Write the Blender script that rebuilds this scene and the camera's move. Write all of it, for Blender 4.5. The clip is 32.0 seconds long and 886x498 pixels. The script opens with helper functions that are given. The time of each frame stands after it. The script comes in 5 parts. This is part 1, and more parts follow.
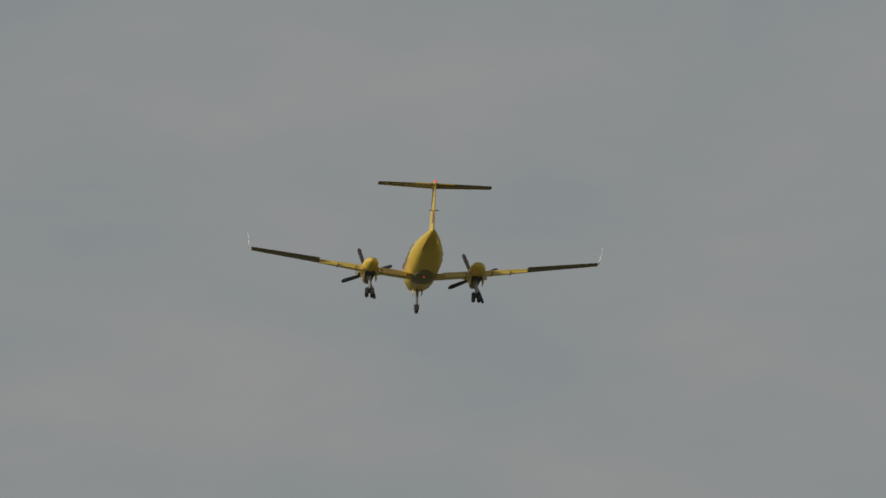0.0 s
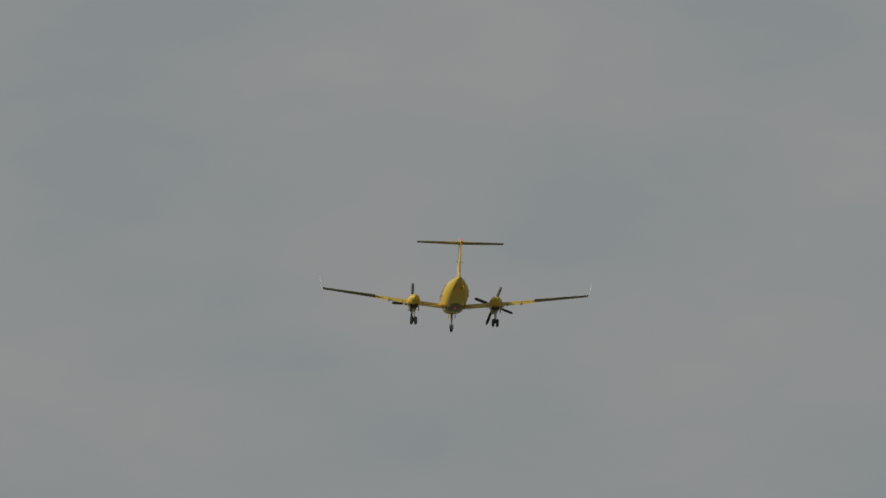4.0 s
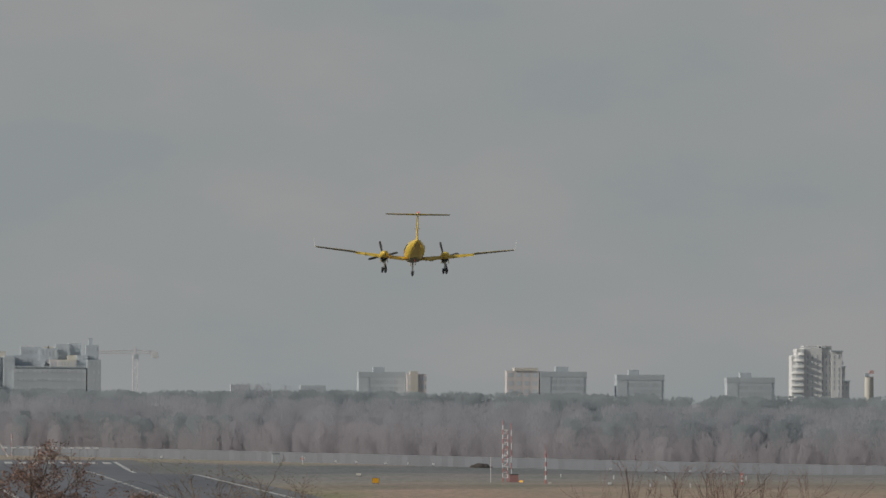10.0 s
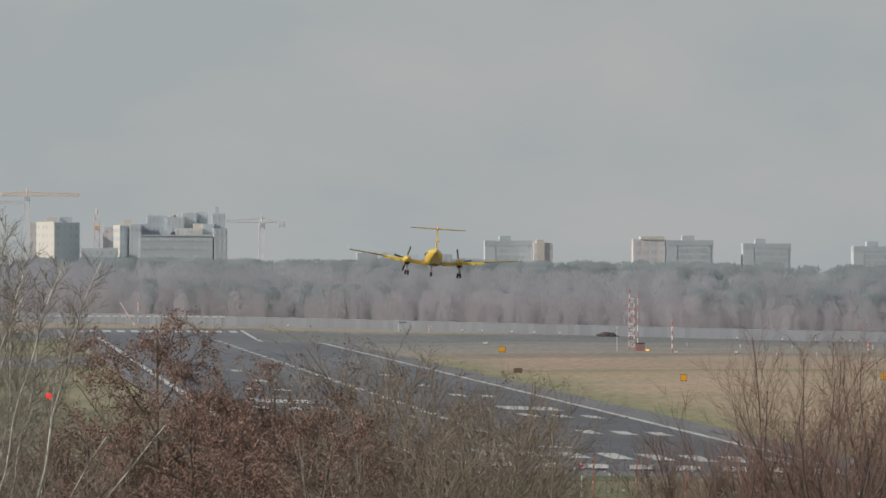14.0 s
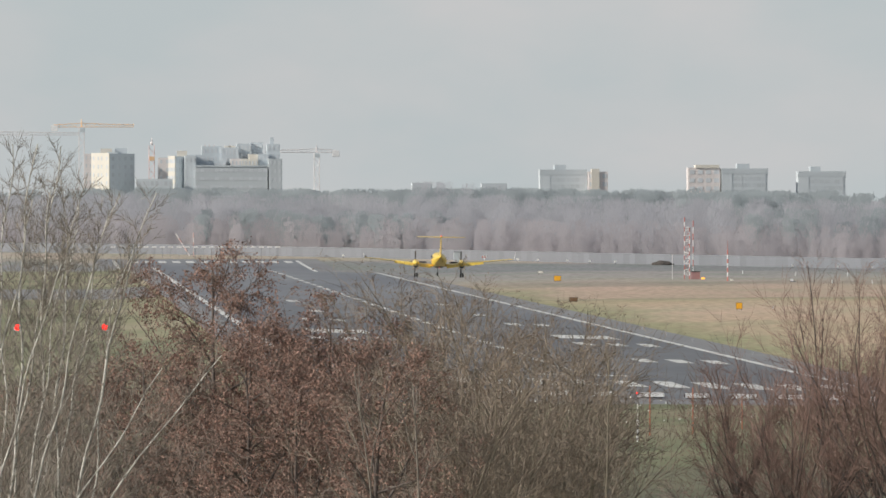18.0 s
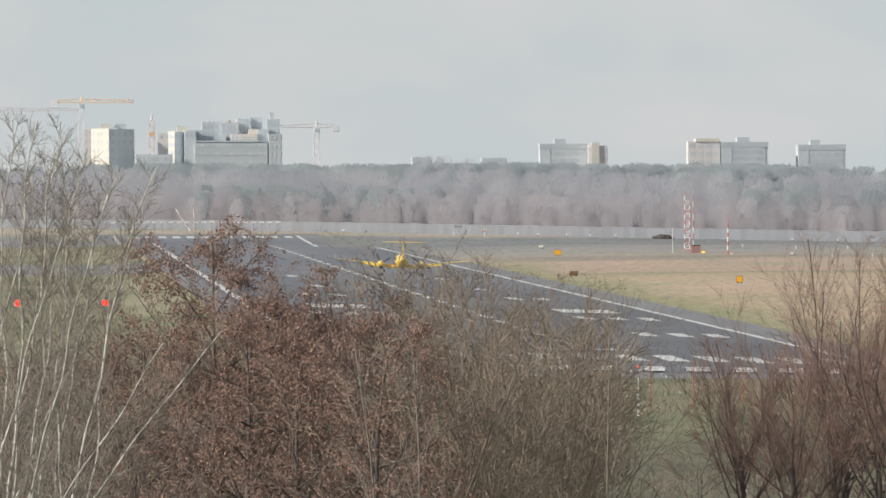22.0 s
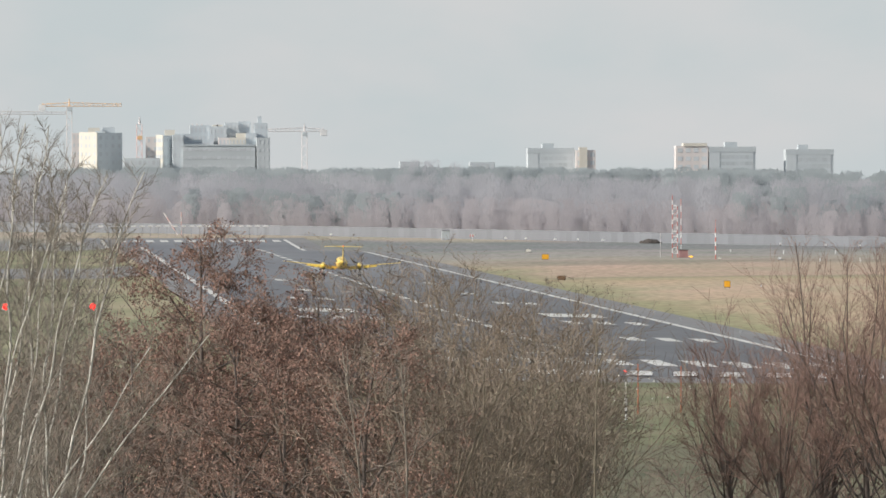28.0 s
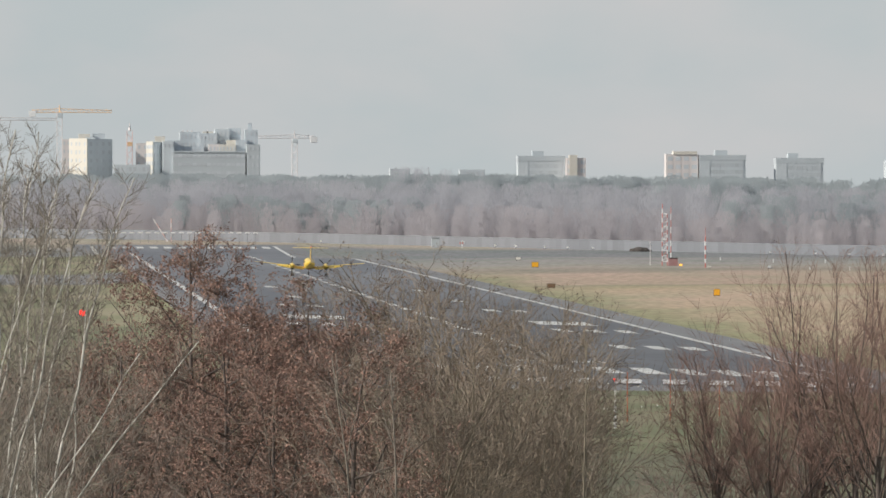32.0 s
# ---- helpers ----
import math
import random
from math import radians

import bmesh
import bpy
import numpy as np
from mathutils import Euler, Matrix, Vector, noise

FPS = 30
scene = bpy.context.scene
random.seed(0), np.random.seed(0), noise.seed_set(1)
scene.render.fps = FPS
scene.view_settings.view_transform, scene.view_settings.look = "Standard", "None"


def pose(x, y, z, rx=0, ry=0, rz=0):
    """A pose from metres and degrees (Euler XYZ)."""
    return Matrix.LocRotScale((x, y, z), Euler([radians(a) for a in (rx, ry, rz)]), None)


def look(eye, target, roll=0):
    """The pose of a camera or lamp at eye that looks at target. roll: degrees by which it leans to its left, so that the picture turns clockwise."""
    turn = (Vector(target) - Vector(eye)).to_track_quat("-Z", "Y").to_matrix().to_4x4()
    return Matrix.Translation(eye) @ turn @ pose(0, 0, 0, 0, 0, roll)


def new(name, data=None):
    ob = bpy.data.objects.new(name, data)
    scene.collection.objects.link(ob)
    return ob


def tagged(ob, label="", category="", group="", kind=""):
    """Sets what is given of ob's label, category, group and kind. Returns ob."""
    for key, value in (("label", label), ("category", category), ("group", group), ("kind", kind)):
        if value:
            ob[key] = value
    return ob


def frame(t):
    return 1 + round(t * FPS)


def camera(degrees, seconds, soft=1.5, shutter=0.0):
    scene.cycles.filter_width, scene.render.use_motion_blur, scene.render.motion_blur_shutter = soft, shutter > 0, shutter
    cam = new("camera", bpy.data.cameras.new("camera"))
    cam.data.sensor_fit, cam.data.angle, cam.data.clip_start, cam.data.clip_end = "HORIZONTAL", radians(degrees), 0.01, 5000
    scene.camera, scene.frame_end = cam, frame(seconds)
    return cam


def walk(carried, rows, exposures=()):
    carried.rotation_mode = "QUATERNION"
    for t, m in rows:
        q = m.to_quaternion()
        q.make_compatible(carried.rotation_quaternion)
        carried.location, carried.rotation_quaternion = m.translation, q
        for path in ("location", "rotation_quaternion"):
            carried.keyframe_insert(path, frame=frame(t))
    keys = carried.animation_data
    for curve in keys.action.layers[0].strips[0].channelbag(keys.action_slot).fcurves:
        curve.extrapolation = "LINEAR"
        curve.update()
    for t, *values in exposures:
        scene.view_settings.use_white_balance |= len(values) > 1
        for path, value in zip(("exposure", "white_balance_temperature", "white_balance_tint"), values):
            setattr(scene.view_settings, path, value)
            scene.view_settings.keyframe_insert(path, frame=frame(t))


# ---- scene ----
import itertools
# x to the right of the runway, y along the runway, z up from the tarmac
EYE = (0.0, 0.0, 17.1)
cam = camera(3.8215, 32.0, soft=1.6)

# seconds, degrees to the right of the runway's direction, degrees up, lean
VIEW_ROWS = [
    (0.0, 4.581, 3.550, -0.25), (0.5, 4.425, 3.332, -0.25), (1.0, 4.318, 3.006, -0.25),
    (1.5, 4.211, 2.854, -0.25), (2.0, 4.029, 2.653, -0.25), (2.5, 3.776, 2.513, -0.25),
    (3.0, 3.725, 2.400, -0.25), (3.5, 3.526, 2.258, -0.25), (5.5, 3.226, 1.551, -0.25),
    (6.0, 3.075, 1.344, -0.25), (6.5, 2.992, 1.185, -0.24), (7.0, 2.923, 1.104, -0.33),
    (7.5, 2.902, 1.039, -0.39), (8.0, 2.865, 0.912, -0.32), (8.5, 2.822, 0.829, -0.33),
    (9.0, 2.775, 0.753, -0.23), (9.5, 2.728, 0.662, -0.00), (10.0, 2.690, 0.584, 0.25),
    (10.5, 2.571, 0.569, 0.56), (11.0, 2.466, 0.517, 0.71), (11.5, 2.403, 0.396, 0.58),
    (12.0, 2.351, 0.283, 0.34), (12.5, 2.266, 0.220, 0.49), (13.0, 2.240, 0.160, 0.68),
    (13.5, 2.207, 0.111, 0.68), (14.0, 2.147, 0.015, 0.26), (14.5, 2.121, -0.037, -0.03),
    (16.5, 1.950, -0.152, 0.22), (17.0, 1.924, -0.220, 0.20), (17.5, 1.953, -0.273, 0.10),
    (18.0, 1.910, -0.290, -0.01), (18.5, 1.925, -0.316, -0.00), (19.0, 1.921, -0.346, -0.00),
    (19.5, 1.906, -0.362, -0.04), (20.0, 1.912, -0.336, -0.18), (20.5, 1.944, -0.372, -0.22),
    (21.0, 1.938, -0.379, -0.13), (21.5, 1.908, -0.393, -0.07), (22.0, 1.909, -0.400, -0.19),
    (22.5, 1.899, -0.420, -0.26), (23.0, 1.893, -0.423, -0.29), (23.5, 1.934, -0.408, -0.20),
    (24.0, 1.933, -0.374, -0.03), (24.5, 1.915, -0.375, 0.13), (25.0, 1.927, -0.371, 0.03),
    (25.5, 1.949, -0.392, -0.01), (27.5, 1.957, -0.382, -0.08), (28.0, 1.962, -0.382, -0.10),
    (28.5, 1.949, -0.367, -0.11), (29.0, 1.966, -0.324, -0.05), (29.5, 1.954, -0.325, 0.05),
    (30.0, 1.961, -0.301, 0.13), (30.5, 1.954, -0.280, -0.03), (31.0, 2.001, -0.266, -0.15),
    (31.5, 1.993, -0.319, -0.01), (32.0, 2.006, -0.350, 0.09),
]


def view_pose(turn, rise, lean):
    a, b = radians(turn), radians(rise)
    way = Vector((math.sin(a) * math.cos(b), math.cos(a) * math.cos(b), math.sin(b)))
    return look(EYE, Vector(EYE) + way * 100, lean)


EXPOSURES = [(0.0, -1.15), (9.0, -1.13), (10.0, -1.0), (11.0, -0.96), (13.0, -0.68), (14.5, -0.48), (16.5, -0.31), (17.0, -0.25), (18.0, -0.1), (19.0, -0.01), (22.0, 0.06), (24.0, 0.1), (26.0, 0.05), (28.0, 0.08), (29.0, 0.0), (30.0, -0.07), (32.0, -0.1)]
walk(cam, [(t, view_pose(a, b, c)) for t, a, b, c in VIEW_ROWS], EXPOSURES)

# ---- world and sun ----
SUN_AZ, SUN_EL = radians(254), radians(24)      # from +y clockwise
world = bpy.data.worlds.new("world")
scene.world = world
world.use_nodes = True
wt = world.node_tree
wt.nodes.clear()


def wn(kind, **kw):
    n = wt.nodes.new(kind)
    for k, v in kw.items():
        n.inputs[k].default_value = v
    return n


sky = wn("ShaderNodeTexSky")
sky.sky_type, sky.sun_disc = "NISHITA", False
sky.sun_elevation, sky.sun_rotation = SUN_EL, SUN_AZ
sky_dim = wt.nodes.new("ShaderNodeVectorMath")
sky_dim.operation = "SCALE"
sky_dim.inputs["Scale"].default_value = 0.07
wt.links.new(sky.outputs[0], sky_dim.inputs[0])
wcoord = wn("ShaderNodeTexCoord")
wmap = wn("ShaderNodeMapping", Scale=(1.0, 1.0, 2.2))
wt.links.new(wcoord.outputs["Generated"], wmap.inputs["Vector"])
cloud = wn("ShaderNodeTexNoise", Scale=42.0, Detail=5.0, Roughness=0.5)
wt.links.new(wmap.outputs[0], cloud.inputs["Vector"])
cramp = wt.nodes.new("ShaderNodeValToRGB")
cramp.color_ramp.elements[0].position, cramp.color_ramp.elements[0].color = 0.36, (0.542, 0.597, 0.615, 1)
cramp.color_ramp.elements[1].position, cramp.color_ramp.elements[1].color = 0.66, (0.632, 0.634, 0.641, 1)
wt.links.new(cloud.outputs["Fac"], cramp.inputs[0])
wmix = wt.nodes.new("ShaderNodeMix")
wmix.data_type = "RGBA"
# the haze is bright and dense near the horizon and thins out towards the zenith
wsep = wn("ShaderNodeSeparateXYZ")
wt.links.new(wcoord.outputs["Generated"], wsep.inputs[0])
wthin = wn("ShaderNodeMapRange")
wthin.interpolation_type = "SMOOTHSTEP"
wthin.inputs["From Min"].default_value, wthin.inputs["From Max"].default_value = 0.11, 0.65
wthin.inputs["To Min"].default_value, wthin.inputs["To Max"].default_value = 0.94, 0.30
wt.links.new(wsep.outputs["Z"], wthin.inputs["Value"])
wt.links.new(wthin.outputs[0], wmix.inputs["Factor"])
wt.links.new(sky_dim.outputs[0], wmix.inputs["A"])
wt.links.new(cramp.outputs[0], wmix.inputs["B"])
wbg = wn("ShaderNodeBackground", Strength=1.0)
wt.links.new(wmix.outputs["Result"], wbg.inputs["Color"])
wout = wt.nodes.new("ShaderNodeOutputWorld")
wt.links.new(wbg.outputs[0], wout.inputs[0])

sun_data = bpy.data.lights.new("sun", "SUN")
sun_data.energy, sun_data.angle, sun_data.color = 4.8, radians(0.6), (1.0, 0.94, 0.85)
sun = new("sun", sun_data)
sun_way = Vector((math.sin(SUN_AZ) * math.cos(SUN_EL), math.cos(SUN_AZ) * math.cos(SUN_EL), math.sin(SUN_EL)))
sun.matrix_world = look(sun_way * 200, (0, 0, 0))

# ---- materials ----


def material(name, colours, scale=1.0, rough=0.7, metal=0.0, bump=0.0, stretch=(1, 1, 1), fine=0.0, island=0.0, glow=0.0, space="Object", randoms=0.0, thin=0.0):
    """colours: two or three base colours mixed by noise of the given scale; fine: a second, smaller noise; island: variation from piece to piece."""
    m = bpy.data.materials.new(name)
    m.use_nodes = True
    nt = m.node_tree
    b = nt.nodes["Principled BSDF"]
    b.inputs["Roughness"].default_value, b.inputs["Metallic"].default_value = rough, metal
    co = nt.nodes.new("ShaderNodeTexCoord")
    mp = nt.nodes.new("ShaderNodeMapping")
    mp.inputs["Scale"].default_value = stretch
    nt.links.new(co.outputs[space], mp.inputs["Vector"])
    no = nt.nodes.new("ShaderNodeTexNoise")
    no.inputs["Scale"].default_value, no.inputs["Detail"].default_value = scale, 6
    nt.links.new(mp.outputs[0], no.inputs["Vector"])
    ramp = nt.nodes.new("ShaderNodeValToRGB")
    els = ramp.color_ramp.elements
    els[0].position, els[1].position = 0.34, 0.68
    els[0].color, els[1].color = (*colours[0], 1), (*colours[-1], 1)
    if len(colours) == 3:
        els.new(0.5).color = (*colours[1], 1)
    nt.links.new(no.outputs["Fac"], ramp.inputs[0])
    out = ramp.outputs[0]

    def vary(src, out, low, high):
        rg = nt.nodes.new("ShaderNodeMapRange")
        rg.inputs["To Min"].default_value, rg.inputs["To Max"].default_value = low, high
        nt.links.new(src, rg.inputs["Value"])
        sc = nt.nodes.new("ShaderNodeVectorMath")
        sc.operation = "SCALE"
        nt.links.new(out, sc.inputs[0])
        nt.links.new(rg.outputs[0], sc.inputs["Scale"])
        return sc.outputs[0]

    if fine:
        n2 = nt.nodes.new("ShaderNodeTexNoise")
        n2.inputs["Scale"].default_value, n2.inputs["Detail"].default_value = scale * 9, 4
        nt.links.new(mp.outputs[0], n2.inputs["Vector"])
        out = vary(n2.outputs["Fac"], out, 1 - fine, 1 + fine)
    if island:
        ge = nt.nodes.new("ShaderNodeNewGeometry")
        out = vary(ge.outputs["Random Per Island"], out, 1 - island, 1 + island)
    if randoms:
        oi = nt.nodes.new("ShaderNodeObjectInfo")
        out = vary(oi.outputs["Random"], out, 1 - randoms, 1 + randoms)
    nt.links.new(out, b.inputs["Base Color"])
    if bump:
        bp = nt.nodes.new("ShaderNodeBump")
        bp.inputs["Strength"].default_value, bp.inputs["Distance"].default_value = bump, 0.02
        nt.links.new(no.outputs["Fac"], bp.inputs["Height"])
        nt.links.new(bp.outputs[0], b.inputs["Normal"])
    if thin:
        # thin twigs and needles let light through
        tr = nt.nodes.new("ShaderNodeBsdfTranslucent")
        nt.links.new(out, tr.inputs["Color"])
        mixer = nt.nodes.new("ShaderNodeMixShader")
        mixer.inputs[0].default_value = thin
        nt.links.new(b.outputs[0], mixer.inputs[1])
        nt.links.new(tr.outputs[0], mixer.inputs[2])
        nt.links.new(mixer.outputs[0], nt.nodes["Material Output"].inputs["Surface"])
    if glow:
        b.inputs["Emission Color"].default_value = (*colours[0], 1)
        b.inputs["Emission Strength"].default_value = glow
    return m


M_YELLOW = material("yellow_paint", [(0.74, 0.515, 0.075), (0.82, 0.59, 0.105)], 0.6, 0.35, fine=0.06)
# this grey paints in the shade on the aircraft's undersides
M_SHADED_UNDER = material("shaded_underside", [(0.20, 0.17, 0.10), (0.26, 0.22, 0.13)], 1.2, 0.5, fine=0.1)
M_SHADED_BELLY = material("shaded_grey_belly", [(0.17, 0.165, 0.155), (0.22, 0.215, 0.20)], 1.2, 0.5, fine=0.1)
M_PALE = material("pale_paint", [(0.72, 0.70, 0.62), (0.80, 0.78, 0.72)], 1.0, 0.4, fine=0.06)
M_METAL = material("strut_metal", [(0.32, 0.33, 0.34), (0.45, 0.46, 0.47)], 4.0, 0.35, 0.7)
M_DARK = material("dark_parts", [(0.03, 0.03, 0.032), (0.05, 0.05, 0.05)], 3.0, 0.6)
M_BLADE = material("propeller_black", [(0.04, 0.04, 0.044), (0.06, 0.06, 0.062)], 3.0, 0.45)
M_TYRE = material("tyre_rubber", [(0.05, 0.05, 0.052), (0.075, 0.075, 0.078)], 6.0, 0.8)
M_GLASS = material("cabin_glass", [(0.02, 0.025, 0.03), (0.03, 0.035, 0.04)], 3.0, 0.08)
M_BEACON = material("red_beacon", [(1.0, 0.06, 0.05), (1.0, 0.08, 0.06)], 3.0, 0.3, glow=1.5)
M_REDLAMP = material("red_lamp", [(1.0, 0.012, 0.008), (1.0, 0.02, 0.01)], 3.0, 0.3, glow=2.2)
M_AMBER = material("amber_lamp", [(1.0, 0.50, 0.06), (1.0, 0.55, 0.08)], 3.0, 0.3, glow=1.2)
M_ASPHALT = material("runway_asphalt", [(0.112, 0.119, 0.135), (0.132, 0.139, 0.154), (0.158, 0.164, 0.176)], 0.05, 0.85, fine=0.18, stretch=(1, 0.12, 1), bump=0.1)


def haze_along_runway(m, stops):
    """Brightens the asphalt along y: distance haze put into its colour."""
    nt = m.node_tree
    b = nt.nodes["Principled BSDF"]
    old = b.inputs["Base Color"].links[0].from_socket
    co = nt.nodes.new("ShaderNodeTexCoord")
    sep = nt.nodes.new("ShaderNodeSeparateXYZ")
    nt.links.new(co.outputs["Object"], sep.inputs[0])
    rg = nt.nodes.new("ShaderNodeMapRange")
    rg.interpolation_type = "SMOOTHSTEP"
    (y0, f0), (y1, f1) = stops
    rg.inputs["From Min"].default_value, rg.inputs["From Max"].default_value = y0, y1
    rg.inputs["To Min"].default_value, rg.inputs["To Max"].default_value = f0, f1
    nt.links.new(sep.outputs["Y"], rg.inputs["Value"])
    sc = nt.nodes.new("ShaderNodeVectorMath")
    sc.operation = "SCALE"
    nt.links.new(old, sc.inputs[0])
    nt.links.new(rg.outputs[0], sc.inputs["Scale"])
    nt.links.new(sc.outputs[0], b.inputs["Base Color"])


haze_along_runway(M_ASPHALT, ((1300, 1.03), (2100, 1.42)))
M_SHOULDER = material("shoulder_asphalt", [(0.20, 0.20, 0.21), (0.25, 0.25, 0.255)], 0.08, 0.9, fine=0.15, stretch=(1, 0.15, 1))
# litter under the far woods, paled to carry the haze
M_HAZED_LITTER = material("hazed_leaf_litter", [(0.25, 0.225, 0.215), (0.34, 0.305, 0.29)], 0.3, 0.95, fine=0.25)
M_MARK = material("white_marking", [(0.55, 0.55, 0.53), (0.75, 0.75, 0.73)], 0.4, 0.8, fine=0.15)
M_FENCE = material("concrete_fence", [(0.172, 0.182, 0.204), (0.208, 0.218, 0.238)], 0.2, 0.9, randoms=0.09)
M_WHITE = material("white_board", [(0.75, 0.75, 0.75), (0.85, 0.85, 0.85)], 1.5, 0.5, fine=0.05)
M_RED = material("red_paint", [(0.48, 0.155, 0.135), (0.58, 0.20, 0.175)], 1.5, 0.5, fine=0.08)
M_ORANGE = material("orange_paint", [(0.46, 0.15, 0.08), (0.54, 0.19, 0.10)], 1.5, 0.5, fine=0.08)
M_SIGN = material("yellow_sign", [(0.85, 0.42, 0.02), (0.90, 0.48, 0.03)], 1.5, 0.5)
M_BROWN = material("brown_box", [(0.16, 0.09, 0.05), (0.22, 0.13, 0.07)], 1.5, 0.7, fine=0.1)
M_SOIL = material("dark_soil", [(0.07, 0.06, 0.055), (0.12, 0.105, 0.095)], 0.6, 0.95, fine=0.2)


def ground_material():
    m = bpy.data.materials.new("winter_grass")
    m.use_nodes = True
    nt = m.node_tree
    b = nt.nodes["Principled BSDF"]
    b.inputs["Roughness"].default_value = 0.95
    co = nt.nodes.new("ShaderNodeTexCoord")

    def noise_ramp(scale, stretch, stops):
        mp = nt.nodes.new("ShaderNodeMapping")
        mp.inputs["Scale"].default_value = stretch
        nt.links.new(co.outputs["Object"], mp.inputs["Vector"])
        no = nt.nodes.new("ShaderNodeTexNoise")
        no.inputs["Scale"].default_value, no.inputs["Detail"].default_value = scale, 8
        nt.links.new(mp.outputs[0], no.inputs["Vector"])
        ra = nt.nodes.new("ShaderNodeValToRGB")
        e = ra.color_ramp.elements
        e[0].position, e[0].color = stops[0][0], (*stops[0][1], 1)
        e[1].position, e[1].color = stops[-1][0], (*stops[-1][1], 1)
        for p, c in stops[1:-1]:
            e.new(p).color = (*c, 1)
        nt.links.new(no.outputs["Fac"], ra.inputs[0])
        return ra.outputs[0]

    sep = nt.nodes.new("ShaderNodeSeparateXYZ")
    nt.links.new(co.outputs["Object"], sep.inputs[0])

    def calc(op, a, b, c=None):
        n = nt.nodes.new("ShaderNodeMath")
        n.operation = op
        for i, v in enumerate((a, b) if c is None else (a, b, c)):
            if isinstance(v, (int, float)):
                n.inputs[i].default_value = v
            else:
                nt.links.new(v, n.inputs[i])
        return n.outputs[0]

    def wave(scale, stretch):
        mp = nt.nodes.new("ShaderNodeMapping")
        mp.inputs["Scale"].default_value = stretch
        nt.links.new(co.outputs["Object"], mp.inputs["Vector"])
        no = nt.nodes.new("ShaderNodeTexNoise")
        no.inputs["Scale"].default_value, no.inputs["Detail"].default_value = scale, 7
        nt.links.new(mp.outputs[0], no.inputs["Vector"])
        return calc("SUBTRACT", no.outputs["Fac"], 0.5)

    # strips of differing tone lie across the airfield, greyer far off; their edges waver
    along = calc("ADD", sep.outputs["Y"], calc("MULTIPLY", wave(0.02, (1, 0.25, 1)), 300.0))
    strips = nt.nodes.new("ShaderNodeValToRGB")
    e = strips.color_ramp.elements
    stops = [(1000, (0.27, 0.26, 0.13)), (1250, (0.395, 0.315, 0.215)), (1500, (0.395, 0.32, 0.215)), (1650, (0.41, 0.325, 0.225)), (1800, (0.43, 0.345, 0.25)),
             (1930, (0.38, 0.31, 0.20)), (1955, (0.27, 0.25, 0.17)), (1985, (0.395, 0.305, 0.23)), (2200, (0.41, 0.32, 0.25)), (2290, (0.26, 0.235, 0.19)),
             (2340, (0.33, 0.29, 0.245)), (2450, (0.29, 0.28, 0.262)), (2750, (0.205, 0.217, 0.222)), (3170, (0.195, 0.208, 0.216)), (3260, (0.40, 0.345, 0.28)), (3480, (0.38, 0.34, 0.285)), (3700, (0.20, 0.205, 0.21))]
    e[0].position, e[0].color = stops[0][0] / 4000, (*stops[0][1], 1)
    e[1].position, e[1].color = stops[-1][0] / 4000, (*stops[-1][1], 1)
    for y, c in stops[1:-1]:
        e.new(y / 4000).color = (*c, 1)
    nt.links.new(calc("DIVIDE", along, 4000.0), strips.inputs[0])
    # greener beside the tarmac
    off = calc("ADD", calc("ABSOLUTE", calc("SUBTRACT", sep.outputs["X"], calc("ADD", 46.4, calc("MULTIPLY", sep.outputs["Y"], 0.00272))), 0.0), calc("MULTIPLY", wave(0.03, (1, 0.2, 1)), 24.0))
    near = nt.nodes.new("ShaderNodeMapRange")
    near.interpolation_type = "SMOOTHSTEP"
    near.inputs["From Min"].default_value, near.inputs["From Max"].default_value = 27, 39
    near.inputs["To Min"].default_value, near.inputs["To Max"].default_value = 0.85, 0.0
    nt.links.new(off, near.inputs["Value"])
    verge = nt.nodes.new("ShaderNodeMix")
    verge.data_type = "RGBA"
    verge.inputs["B"].default_value = (0.24, 0.255, 0.135, 1)
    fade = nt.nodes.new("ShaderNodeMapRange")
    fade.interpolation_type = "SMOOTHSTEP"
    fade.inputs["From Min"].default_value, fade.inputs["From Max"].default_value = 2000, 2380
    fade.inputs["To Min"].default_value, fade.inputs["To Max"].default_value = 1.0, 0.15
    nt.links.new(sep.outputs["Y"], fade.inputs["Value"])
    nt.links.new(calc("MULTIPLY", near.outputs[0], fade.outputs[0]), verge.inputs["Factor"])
    nt.links.new(strips.outputs[0], verge.inputs["A"])
    base = verge.outputs["Result"]
    tuft = noise_ramp(0.9, (1, 0.12, 1), [(0.3, (0.84, 0.84, 0.82)), (0.7, (1.36, 1.31, 1.29))])
    patch = noise_ramp(0.045, (1, 0.35, 1), [(0.35, (0.90, 0.97, 0.92)), (0.65, (1.10, 1.03, 1.06))])
    mx0 = nt.nodes.new("ShaderNodeMix")
    mx0.data_type, mx0.blend_type = "RGBA", "MULTIPLY"
    mx0.inputs["Factor"].default_value = 1.0
    nt.links.new(base, mx0.inputs["A"])
    nt.links.new(patch, mx0.inputs["B"])
    base = mx0.outputs["Result"]
    mx = nt.nodes.new("ShaderNodeMix")
    mx.data_type, mx.blend_type = "RGBA", "MULTIPLY"
    mx.inputs["Factor"].default_value = 1.0
    nt.links.new(base, mx.inputs["A"])
    nt.links.new(tuft, mx.inputs["B"])
    nt.links.new(mx.outputs["Result"], b.inputs["Base Color"])
    return m


